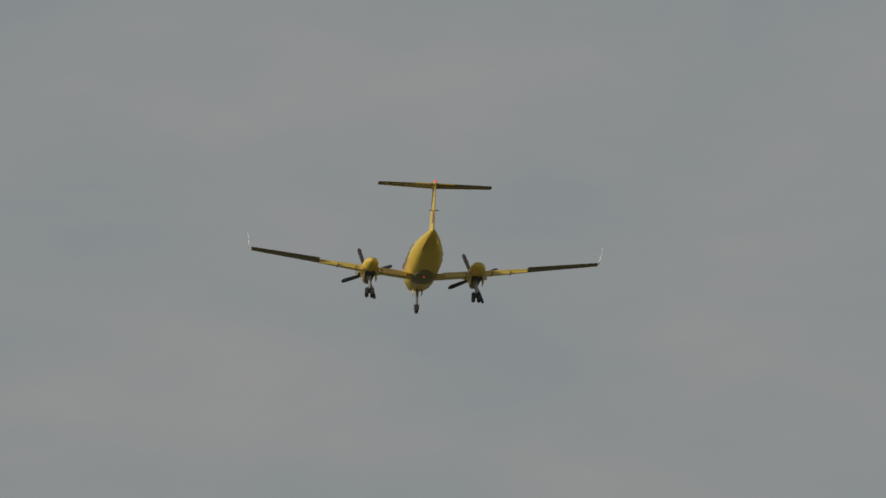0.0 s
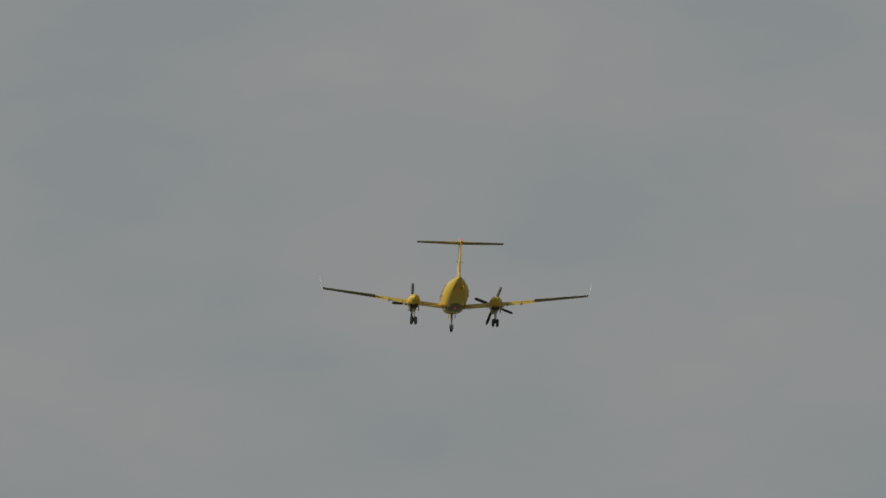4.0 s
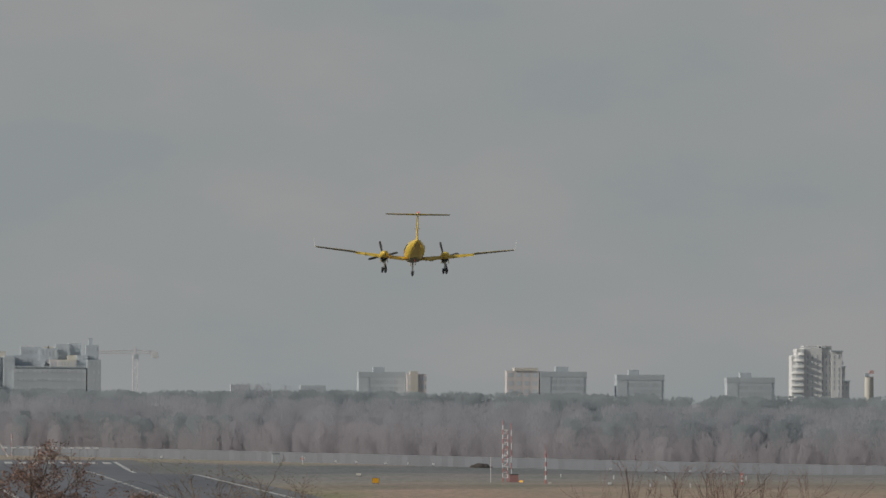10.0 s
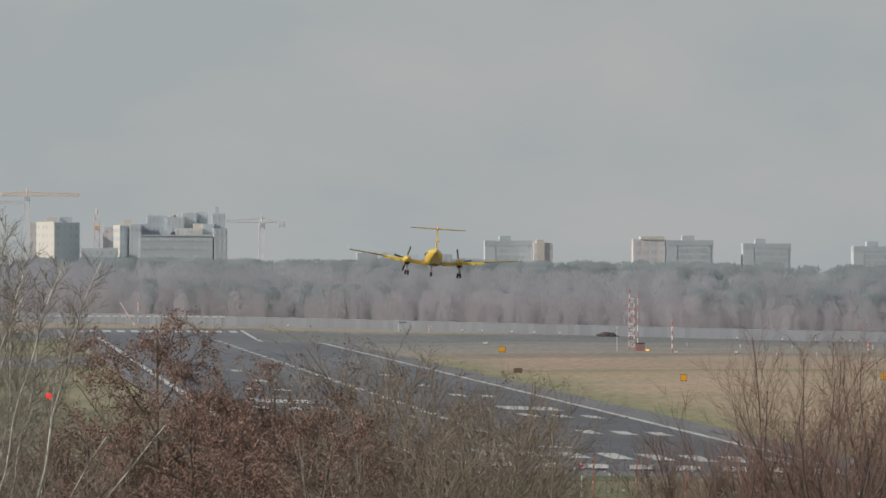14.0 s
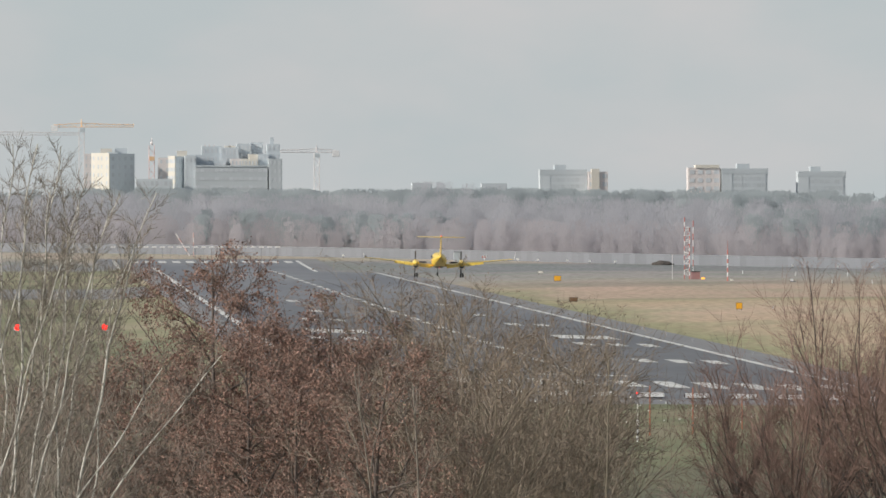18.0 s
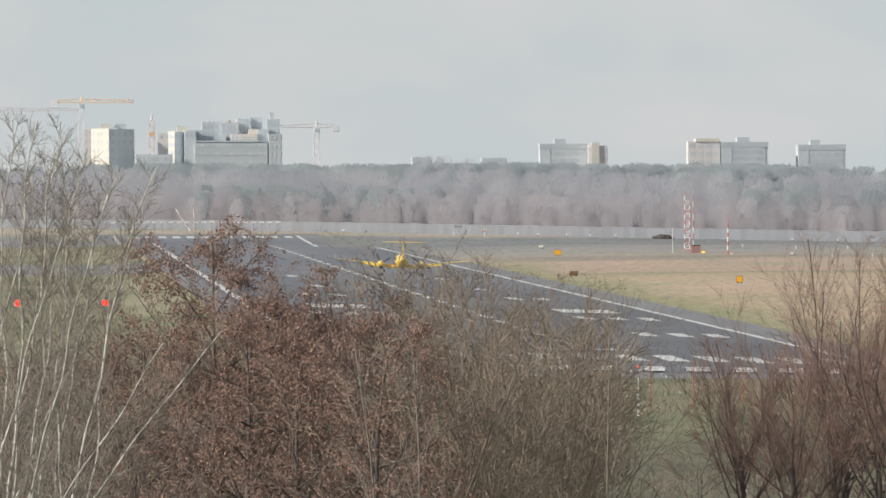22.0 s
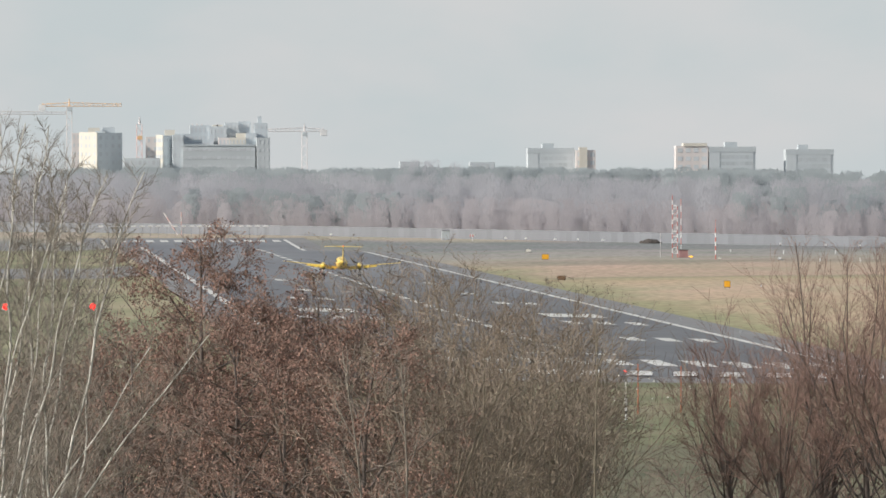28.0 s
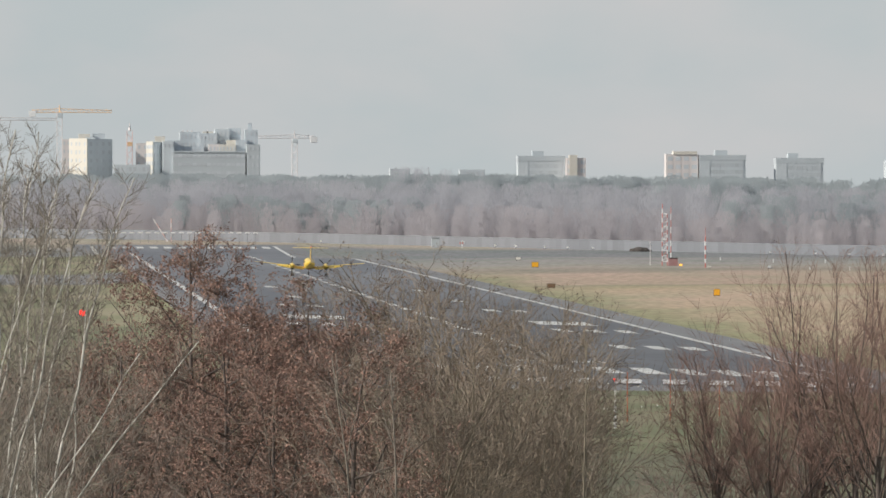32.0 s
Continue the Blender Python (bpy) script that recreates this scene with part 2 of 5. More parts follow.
M_GRASS = ground_material()
M_SCRUB = material("scrub_ground", [(0.095, 0.10, 0.052), (0.14, 0.135, 0.078), (0.165, 0.17, 0.088)], 0.06, 0.95, fine=0.3, stretch=(1, 0.3, 1))
M_ROUGH = material("rough_grass", [(0.12, 0.14, 0.07), (0.19, 0.19, 0.10), (0.24, 0.21, 0.13)], 0.08, 0.95, fine=0.3, stretch=(1, 0.3, 1))
M_GREEN = material("green_grass", [(0.17, 0.185, 0.105), (0.24, 0.24, 0.135), (0.34, 0.295, 0.195)], 0.03, 0.95, fine=0.25, stretch=(1, 0.3, 1))
# distance haze is painted into these three: lifted, bluish base colours
M_HAZED_BARE = material("bare_woods", [(0.605, 0.615, 0.66), (0.665, 0.665, 0.705)], 0.03, 0.95, island=0.03, thin=0.5)
M_HAZED_THICKET = material("bare_thicket", [(0.61, 0.588, 0.62), (0.665, 0.632, 0.66)], 0.03, 0.95, island=0.03, thin=0.5)
M_HAZED_PINE = material("pine_woods", [(0.50, 0.555, 0.58), (0.55, 0.60, 0.62)], 0.02, 0.95, island=0.03, thin=0.5)
# far walls and windows: haze is mixed into their base colours
M_WALL = material("hazed_white_render", [(0.60, 0.572, 0.51), (0.65, 0.62, 0.56)], 0.1, 0.8, fine=0.05)
M_GREYWALL = material("hazed_grey_panel", [(0.535, 0.58, 0.61), (0.575, 0.62, 0.645)], 0.1, 0.8, fine=0.05)
M_PINKWALL = material("hazed_pinkish_render", [(0.635, 0.595, 0.585), (0.68, 0.635, 0.625)], 0.1, 0.8, fine=0.05)
M_WINDOW = material("hazed_window", [(0.52, 0.555, 0.585), (0.58, 0.61, 0.64)], 0.3, 0.25, randoms=0.06)
M_CRANE = material("crane_yellow", [(0.78, 0.52, 0.30), (0.84, 0.58, 0.36)], 0.4, 0.5)
M_CRANEGREY = material("crane_grey", [(0.66, 0.63, 0.63), (0.72, 0.69, 0.69)], 0.4, 0.5)
M_BIRCH = material("birch_bark", [(0.22, 0.203, 0.182), (0.50, 0.478, 0.44), (0.70, 0.675, 0.63)], 3.0, 0.8, fine=0.2, stretch=(1, 1, 0.4))
M_BARK = material("dark_bark", [(0.085, 0.068, 0.06), (0.16, 0.13, 0.116)], 3.0, 0.9, fine=0.2)
M_OLIVE = material("olive_bark", [(0.165, 0.14, 0.105), (0.265, 0.228, 0.174)], 3.0, 0.9, fine=0.2)
M_REDBARK = material("reddish_twig", [(0.185, 0.119, 0.098), (0.31, 0.203, 0.168)], 2.0, 0.9, fine=0.2, island=0.4)
M_TWIG = material("brown_twig", [(0.152, 0.115, 0.097), (0.262, 0.202, 0.17)], 2.0, 0.9, island=0.5)
M_WILLOWTWIG = material("willow_twig", [(0.195, 0.157, 0.122), (0.315, 0.26, 0.208)], 2.0, 0.9, island=0.45)
M_PALETWIG = material("pale_twig", [(0.168, 0.145, 0.122), (0.272, 0.24, 0.204)], 2.0, 0.9, island=0.4)
M_LEAF = material("withered_leaf", [(0.215, 0.129, 0.103), (0.33, 0.205, 0.162)], 0.8, 0.8, island=0.5)
M_OLIVELEAF = material("olive_catkin", [(0.19, 0.138, 0.10), (0.28, 0.205, 0.15)], 0.8, 0.8, island=0.4)
M_FEATHER = material("dark_feather", [(0.03, 0.03, 0.03), (0.06, 0.055, 0.05)], 8.0, 0.8)

# ---- mesh helpers ----


def link(name, me, mat, parent=None, label=""):
    for m in (mat if isinstance(mat, (list, tuple)) else [mat]):
        me.materials.append(m)
    ob = new(name, me)
    if parent is not None:
        ob.parent = parent
    return tagged(ob, label=label)


def part(name, bm, mat, parent=None, label=""):
    me = bpy.data.meshes.new(name)
    bmesh.ops.recalc_face_normals(bm, faces=bm.faces)
    bm.to_mesh(me)
    bm.free()
    return link(name, me, mat, parent, label)


def raw(name, verts, faces, mat, parent=None, label=""):
    me = bpy.data.meshes.new(name)
    me.from_pydata([tuple(v) for v in verts], [], faces)
    me.update()
    return link(name, me, mat, parent, label)


def empty(name, m=None):
    ob = new(name)
    if m is not None:
        ob.matrix_basis = m
    return ob


def smooth(ob):
    for p in ob.data.polygons:
        p.use_smooth = True
    return ob


def add_box(bm, x0, x1, y0, y1, z0, z1, bevel=0.0):
    made = bmesh.ops.create_cube(bm, size=1, matrix=Matrix.Translation(((x0 + x1) / 2, (y0 + y1) / 2, (z0 + z1) / 2)) @ Matrix.Diagonal((x1 - x0, y1 - y0, z1 - z0, 1)))
    if bevel:
        edges = list({e for v in made["verts"] for e in v.link_edges})
        bmesh.ops.bevel(bm, geom=edges, offset=bevel, segments=2, affect="EDGES")
    return bm


def box(x0, x1, y0, y1, z0, z1, bevel=0.0):
    return add_box(bmesh.new(), x0, x1, y0, y1, z0, z1, bevel)


def add_rod(bm, a, b, r0, r1=None, sides=8):
    a, b = Vector(a), Vector(b)
    d = b - a
    m = Matrix.Translation((a + b) / 2) @ d.to_track_quat("Z", "Y").to_matrix().to_4x4()
    bmesh.ops.create_cone(bm, cap_ends=True, segments=sides, radius1=r0, radius2=r0 if r1 is None else r1, depth=d.length, matrix=m)
    return bm


def rod(a, b, r0, r1=None, sides=8):
    return add_rod(bmesh.new(), a, b, r0, r1, sides)


def loft(bm, rings, cap=True):
    loops = [[bm.verts.new(p) for p in ring] for ring in rings]
    n = len(loops[0])
    for a, b in zip(loops, loops[1:]):
        for i in range(n):
            bm.faces.new((a[i], a[(i + 1) % n], b[(i + 1) % n], b[i]))
    if cap:
        bm.faces.new(loops[0])
        bm.faces.new(loops[-1][::-1])
    return bm


def ellipse_ring(y, zc, rx, rz, n=20, squash=0.0, x=0.0):
    out = []
    for i in range(n):
        a = 2 * math.pi * i / n
        out.append((x + rx * math.cos(a), y, zc + rz * math.sin(a) * (1 - squash * (math.sin(a) < 0))))
    return out

# ---- ground ----


def ease(a, b, v):
    s = min(1, max(0, (v - a) / (b - a)))
    return s * s * (3 - 2 * s)


def centre(y):
    """Where the runway's centre line lies."""
    return 46.4 + 0.00272 * min(y, 2600) - 2.372 * ease(2600, 2950, y)


def ground_z(y):
    """The airfield falls gently away along the runway, dips behind its crest and rises to the woods."""
    if y < 1000:
        return 0.7125 * ease(500, 950, y)
    if y < 2600:
        return -0.00075 * (y - 1950)
    return -0.4875 - 3.1125 * ease(2600, 2950, y) + 2.4 * ease(2980, 3450, y)


TILT = 0.025


def field_z(d, y):
    """The ground d metres right of the centre line: the tarmac leans to the right, the grass levels it out."""
    if d > 28:
        lean = -28 * TILT * max(0.0, 1 - (d - 28) / 32)
    elif d < -26:
        lean = 26 * TILT * max(0.0, 1 - (-26 - d) / 10)
    else:
        lean = -TILT * d
    return ground_z(y) + lean * ease(930, 1040, y) * (1 - ease(2600, 2900, y))


def at(x, y):
    return field_z(x - centre(y), y)


Y_BREAKS = [-2500, -1200, 0, 300] + list(range(500, 3525, 25)) + [3700, 4200, 5200, 7000, 9500]
D_BREAKS = (-60, -36, -26, 28, 60)


def sheet(name, d0, d1, y0, y1, lift, mat, label="", parent=None):
    """A sheet of ground from d0 to d1 right of the runway's centre line."""
    ds = sorted({d0, d1} | {d for d in D_BREAKS if d0 < d < d1})
    ys = sorted({y0, y1} | {y for y in Y_BREAKS if y0 < y < y1})
    verts = [(centre(y) + d, y, field_z(d, y) + lift) for y in ys for d in ds]
    n = len(ds)
    faces = [(i * n + k, i * n + k + 1, (i + 1) * n + k + 1, (i + 1) * n + k) for i in range(len(ys) - 1) for k in range(n - 1)]
    return raw(name, verts, faces, mat, parent, label)


def setting(ob, label, category="ground"):
    return tagged(ob, label, category, kind="structure")


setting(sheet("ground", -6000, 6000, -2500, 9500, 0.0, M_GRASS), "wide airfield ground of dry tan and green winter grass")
setting(sheet("scrub_ground", -170, 170, 300, 800, 0.03, M_SCRUB), "rough brownish scrub ground under the trees", "scrub")
setting(sheet("grass_overrun", -170, 170, 800, 975, 0.02, M_ROUGH), "green grass before the runway threshold", "grass")
setting(sheet("grass_infield", -210, -29, 975, 1925, 0.02, M_GREEN), "green grass left beside the runway", "grass")
setting(sheet("grass_far", -210, -29, 2125, 2600, 0.02, M_GREEN), "green grass beyond the taxiway", "grass")
setting(sheet("taxiway", -270, -29, 1925, 2125, 0.03, M_SHOULDER), "grey asphalt taxiway joining the runway", "taxiway")
setting(sheet("runway_shoulder", -28, 26.9, 975, 3275, 0.03, M_SHOULDER), "light grey asphalt shoulder of the runway", "runway")
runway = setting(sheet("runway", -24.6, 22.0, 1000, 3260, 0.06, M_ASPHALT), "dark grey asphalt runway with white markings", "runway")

# ---- runway markings ----


def marking(name, d0, d1, y0, y1):
    return sheet(name, d0, d1, y0, y1, 0.09, M_MARK, parent=runway)


for side, edge in ((-1, -23.4), (1, 21.2)):
    marking("edge_line", edge - 0.45, edge + 0.45, 1062, 3240)
    for k in range(6):
        c = side * (1.7 + 3.4 * k)
        marking("threshold_stripe", c - 0.9, c + 0.9, 1061, 1096)
        marking("far_threshold_stripe", c - 0.95, c + 0.95, 3200, 3232)
    for y0, count in ((1230, 3), (1366, 3), (1570, 2), (1692, 1), (1846, 1)):
        for k in range(count):
            c = side * (10.5 + 3.35 * k)
            marking("touchdown_stripe", c - 0.8, c + 0.8, y0, y0 + 26)
    marking("aiming_point", min(side * 10.2, side * 16.7), max(side * 10.2, side * 16.7), 1432, 1468)
marking("designator_bar", -4.0, -1.0, 1122, 1131)
marking("designator_bar", 0.8, 3.8, 1122, 1131)
y = 1160
while y < 3170:
    marking("centre_dash", -0.45, 0.45, y, y + 30)
    y += 50

# ---- the aircraft ----


def airfoil(x, y_lead, chord, z, thick, drop=0.0, n=8):
    """A closed wing section at x, from its leading edge at y_lead back along the chord."""
    top, low = [], []
    for i in range(n + 1):
        s = 0.5 - 0.5 * math.cos(math.pi * i / n)
        t = thick * 5 * (0.2969 * math.sqrt(s) - 0.126 * s - 0.3516 * s * s + 0.2843 * s ** 3 - 0.1015 * s ** 4)
        yy, zz = y_lead - s * chord, z - drop * s
        top.append((x, yy, zz + t * chord * 1.15))
        low.append((x, yy, zz - t * chord * 0.85))
    return top + low[-2:0:-1]


def wing_z(x):
    return 1.25 + 0.105 * (abs(x) - 0.8)


def hull_ring(y, low, high, half, mid, chine, edge, n=9):
    """A fuselage section: round roof, curved flanks and a flat bottom between two chines."""
    right = [(half * math.cos(a), y, mid + (high - mid) * math.sin(a)) for a in (0.5 * math.pi * i / n for i in range(n + 1))]
    flank = [(half + (chine - half) * s * s, y, mid + (low + edge - mid) * s) for s in (1.0, 0.75, 0.5, 0.25)]
    bottom = [(chine * 0.5, y, low + edge * 0.25)]
    half_loop = bottom + flank + right
    return half_loop + [(-x, yy, z) for x, yy, z in half_loop[-2::-1]]


def build_aircraft():
    plane = empty("aircraft")
    tagged(plane, "yellow twin-propeller aircraft with T-tail and winglets, landing gear down", "aircraft")
    # fuselage: station, bottom, top, half width, level of that width, half width of the flat bottom, height of its edge
    bm = bmesh.new()
    loft(bm, [hull_ring(*st) for st in (
        (6.95, 1.56, 1.68, 0.06, 1.62, 0.04, 0.02), (6.6, 1.36, 1.94, 0.34, 1.64, 0.22, 0.06), (5.9, 1.20, 2.18, 0.56, 1.68, 0.38, 0.08), (4.9, 1.12, 2.42, 0.72, 1.76, 0.50, 0.10),
        (4.1, 1.10, 2.66, 0.80, 1.84, 0.56, 0.10), (3.2, 1.08, 2.74, 0.84, 1.86, 0.60, 0.10), (-0.4, 1.10, 2.74, 0.85, 1.86, 0.60, 0.10), (-1.5, 1.20, 2.73, 0.84, 1.90, 0.58, 0.08),
        (-2.7, 1.44, 2.70, 0.75, 2.00, 0.50, 0.06), (-3.9, 1.72, 2.66, 0.60, 2.14, 0.40, 0.05), (-5.1, 2.00, 2.60, 0.41, 2.27, 0.27, 0.04), (-6.1, 2.22, 2.53, 0.22, 2.36, 0.15, 0.03),
        (-6.8, 2.36, 2.47, 0.06, 2.42, 0.04, 0.02))])
    # a sharp chine runs along both sides of the upswept tail
    ys = sorted({round(v.co.y, 3) for v in bm.verts})
    bm.verts.ensure_lookup_table()
    per = len(bm.verts) // len(ys)
    chines = {k for k in range(len(bm.verts)) if k % per in (1, per - 1)}
    for e in bm.edges:
        i, j = (v.index for v in e.verts)
        if i in chines and j in chines and abs(e.verts[0].co.y - e.verts[1].co.y) > 0.2:
            e.smooth = False
    # the grey under the tail is belly paint with its shade painted in
    floor_run = {k for k in range(len(bm.verts)) if k % per in (0, 1, per - 1)}
    for f in bm.faces:
        if all(v.index in floor_run for v in f.verts) and f.calc_center_median().y < -0.3:
            f.material_index = 1
    body = smooth(part("fuselage", bm, [M_YELLOW, M_SHADED_BELLY], plane, "glossy yellow fuselage, its underside grey for belly paint and painted shade"))
    # shallow keel fairing under the wing's centre
    bm = bmesh.new()
    loft(bm, [ellipse_ring(y, z, rx, rz, 16) for y, z, rx, rz in ((2.4, 1.12, 0.15, 0.06), (1.8, 1.10, 0.50, 0.12), (0.2, 1.09, 0.56, 0.12), (-0.8, 1.14, 0.44, 0.08), (-1.5, 1.22, 0.12, 0.03))])
    smooth(part("belly_fairing", bm, M_SHADED_UNDER, plane, "belly fairing in painted shade grey"))
    for s in (-1, 1):
        bm = bmesh.new()
        loft(bm, [[(s * 0.26, -4.2, 1.82), (s * 0.30, -4.2, 1.82), (s * 0.22, -5.7, 2.16), (s * 0.18, -5.7, 2.16)],
                  [(s * 0.40, -4.7, 1.64), (s * 0.42, -4.7, 1.64), (s * 0.34, -5.7, 1.90), (s * 0.32, -5.7, 1.90)]])
        part("ventral_strake", bm, M_YELLOW, plane)
        for k in range(6):
            y = 2.6 - 0.78 * k
            bm = bmesh.new()
            bmesh.ops.create_cone(bm, cap_ends=True, segments=14, radius1=0.17, radius2=0.17, depth=0.04,
                                  matrix=Matrix.Translation((s * 0.80, y, 2.16)) @ Matrix.Rotation(radians(90 - 18 * s), 4, "Y"))
            part("cabin_window", bm, M_GLASS, body, "dark round cabin window")
        for y0, w in ((-1.75, 0.20), (-2.05, 0.20), (-2.35, 0.20), (-2.65, 0.20)):
            # lettering shown as plain bars
            ob = part("marking_bar", box(-0.008, 0.008, -w / 2, w / 2, -0.15, 0.15), M_DARK, body, "dark registration marking")
            ob.matrix_basis = pose(s * (0.80 - 0.068 * (-y0 - 1.6) - 0.02), y0, 2.16, 0, s * -8, s * -5)
        ob = part("cockpit_window", box(-0.02, 0.02, -0.35, 0.35, -0.12, 0.12, 0.01), M_GLASS, body, "dark cockpit side window")
        ob.matrix_basis = pose(s * 0.74, 4.25, 2.22, 0, s * -22, s * 8)
        # cabin air outlet low on the flank
        part("flank_stripe", box(s * 0.852 - 0.008, s * 0.852 + 0.008, -0.9, 3.2, 1.78, 1.86), M_RED, body, "thin red stripe along the flank")
    bm = bmesh.new()
    loft(bm, [[(-0.62, 4.62, 2.22), (0.62, 4.62, 2.22), (0.45, 4.2, 2.60), (-0.45, 4.2, 2.60)], [(-0.62, 4.68, 2.24), (0.62, 4.68, 2.24), (0.45, 4.26, 2.62), (-0.45, 4.26, 2.62)]])
    part("windscreen", bm, M_GLASS, body)
    # fin with dorsal fillet, rudder and tail bullet
    bm = bmesh.new()
    loft(bm, [[(x * w, y, z) for x, y in ((0, lead), (0.5, lead - 0.35), (0.42, trail + 0.3), (0, trail), (-0.42, trail + 0.3), (-0.5, lead - 0.35))]
              for z, lead, trail, w in ((2.35, -3.2, -6.30, 0.18), (2.80, -4.45, -6.42, 0.18), (3.6, -5.0, -6.62, 0.16), (4.64, -5.75, -6.86, 0.14))])
    fin = part("fin", bm, M_YELLOW, plane)
    bm = bmesh.new()
    loft(bm, [[(x * w, y, z) for x, y in ((0.5, lead), (0.1, trail), (-0.1, trail), (-0.5, lead))] for z, lead, trail, w in ((2.50, -6.33, -6.90, 0.16), (4.56, -6.76, -7.24, 0.11))])
    part("rudder", bm, M_YELLOW, plane)
    part("trim_tab", box(-0.075, -0.055, -6.95, -6.80, 2.75, 3.40), M_RED, fin, "reddish rudder tab")
    part("fin_antenna", rod((-0.24, -6.5, 3.42), (0.24, -6.5, 3.42), 0.018, sides=6), M_DARK, fin)
    bm = bmesh.new()
    loft(bm, [ellipse_ring(y, 4.68, r, r, 12) for y, r in ((-5.2, 0.02), (-5.6, 0.11), (-6.4, 0.14), (-7.0, 0.11), (-7.35, 0.03))])
    bullet = smooth(part("tail_bullet", bm, M_YELLOW, plane))
    bm = bmesh.new()
    bmesh.ops.create_uvsphere(bm, u_segments=10, v_segments=6, radius=0.075, matrix=Matrix.Translation((0, -6.95, 4.80)))
    part("tail_beacon", bm, M_BEACON, bullet, "red glowing anti-collision light")
    bm = bmesh.new()
    bmesh.ops.create_uvsphere(bm, u_segments=10, v_segments=6, radius=0.045, matrix=Matrix.Translation((0, -0.4, 1.02)))
    part("belly_beacon", bm, M_BEACON, plane, "red glowing belly light")
    for s in (-1, 1):
        bm = bmesh.new()
        loft(bm, [airfoil(s * x, lead, chord, 4.67, 0.085) for x, lead, chord in ((0.06, -5.55, 1.62), (1.4, -5.78, 1.36), (2.72, -6.05, 1.02), (2.80, -6.15, 0.82))])
        tail = part("tailplane", bm, [M_YELLOW, M_SHADED_UNDER], plane, "yellow tailplane with shade painted on its underside")
        # faces not turned up take the grey painted as shade
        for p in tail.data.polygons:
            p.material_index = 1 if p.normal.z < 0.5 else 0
        part("elevator_tab", box(min(s * 0.16, s * 0.95), max(s * 0.16, s * 0.95), -7.16, -7.02, 4.645, 4.685), M_YELLOW, tail)
        # wing: inner panel past the nacelle, outer panel to the tip
        bm = bmesh.new()
        loft(bm, [airfoil(s * x, lead, chord, wing_z(x) + 0.03, th, drop=0.05 * chord) for x, lead, chord, th in ((0.6, 1.75, 2.05, 0.15), (2.66, 1.70, 1.92, 0.14), (5.2, 1.15, 1.18, 0.13))])
        smooth(part("inner_wing", bm, [M_YELLOW], plane))
        bm = bmesh.new()
        loft(bm, [airfoil(s * x, lead, chord, wing_z(x) + 0.03, th, drop=-0.012 * chord) for x, lead, chord, th in ((5.2, 1.15, 1.50, 0.115), (7.2, 0.78, 1.24, 0.11), (8.55, 0.50, 1.0, 0.10), (8.66, 0.42, 0.86, 0.09))])
        outer = part("outer_wing", bm, [M_YELLOW, M_SHADED_UNDER], plane, "outer wing with shade painted on its underside")
        # shade is put into the colour of all but the upper faces
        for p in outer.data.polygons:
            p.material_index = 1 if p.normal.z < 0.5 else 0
        bm = bmesh.new()
        loft(bm, [airfoil(s * x, lead, chord, z, 0.15) for x, lead, chord, z in ((8.62, 0.40, 0.80, wing_z(8.6)), (8.74, 0.10, 0.60, wing_z(8.6) + 0.14), (8.84, -0.28, 0.36, wing_z(8.6) + 0.80))])
        part("winglet", bm, M_PALE, plane, "pale upturned winglet")
        # lowered flaps: flat panels that hang from the rear of the wing
        for x0, x1, l0, l1, c0, c1 in ((0.90, 2.28, -0.16, -0.12, 0.62, 0.60), (3.04, 5.16, -0.06, 0.10, 0.60, 0.44)):
            bm = bmesh.new()
            rows = []
            for x, l, c in ((x0, l0, c0), (x1, l1, c1)):
                z = wing_z(x) + 0.05
                rows.append([(s * x, l + 0.06, z), (s * x, l - 0.82 * c, z - 0.50 * c), (s * x, l - 0.82 * c - 0.01, z - 0.53 * c), (s * x, l + 0.04, z - 0.13)])
            loft(bm, rows)
            part("flap", bm, M_YELLOW, plane, "lowered yellow wing flap")
        for x in (1.0, 2.1, 3.4, 4.3):
            part("flap_track", box(s * x - 0.03, s * x + 0.03, -0.5, 0.2, wing_z(x) - 0.24, wing_z(x) - 0.10, 0.01), M_SHADED_UNDER, plane)
        # nacelle
        nx, nz = s * 2.66, 1.50
        bm = bmesh.new()
        loft(bm, [ellipse_ring(y, z, rx, rz, 18, x=nx) for y, z, rx, rz in ((3.05, nz + 0.07, 0.27, 0.28), (2.7, nz + 0.04, 0.36, 0.36), (1.6, nz, 0.40, 0.40), (0.2, nz, 0.41, 0.37), (-0.6, nz + 0.03, 0.38, 0.31), (-1.1, nz + 0.06, 0.30, 0.23), (-1.38, nz + 0.07, 0.17, 0.12), (-1.46, nz + 0.07, 0.05, 0.04))])
        nac = smooth(part("nacelle", bm, M_YELLOW, plane))
        for w in (-1, 1):
            part("exhaust_pipe", rod((nx + w * 0.40, 2.55, nz), (nx + w * 0.56, 2.15, nz - 0.03), 0.10, 0.09, 10), M_METAL, nac)
        part("wheel_well", box(nx - 0.24, nx + 0.24, -0.30, 0.75, nz - 0.46, nz - 0.28, 0.04), M_DARK, nac)
        part("lower_cowl", box(nx - 0.20, nx + 0.20, 0.8, 2.6, nz - 0.52, nz - 0.30, 0.06), M_SHADED_UNDER, nac)
        # main gear
        gear = part("main_strut", rod((nx, 0.05, nz - 0.36), (nx, 0.0, 0.20), 0.085, 0.07), M_METAL, plane)
        part("drag_brace", rod((nx, 0.55, nz - 0.35), (nx, 0.03, 0.52), 0.04), M_METAL, gear)
        part("side_brace", rod((nx - 0.20, 0.0, nz - 0.42), (nx, 0.02, 0.66), 0.03), M_METAL, gear)
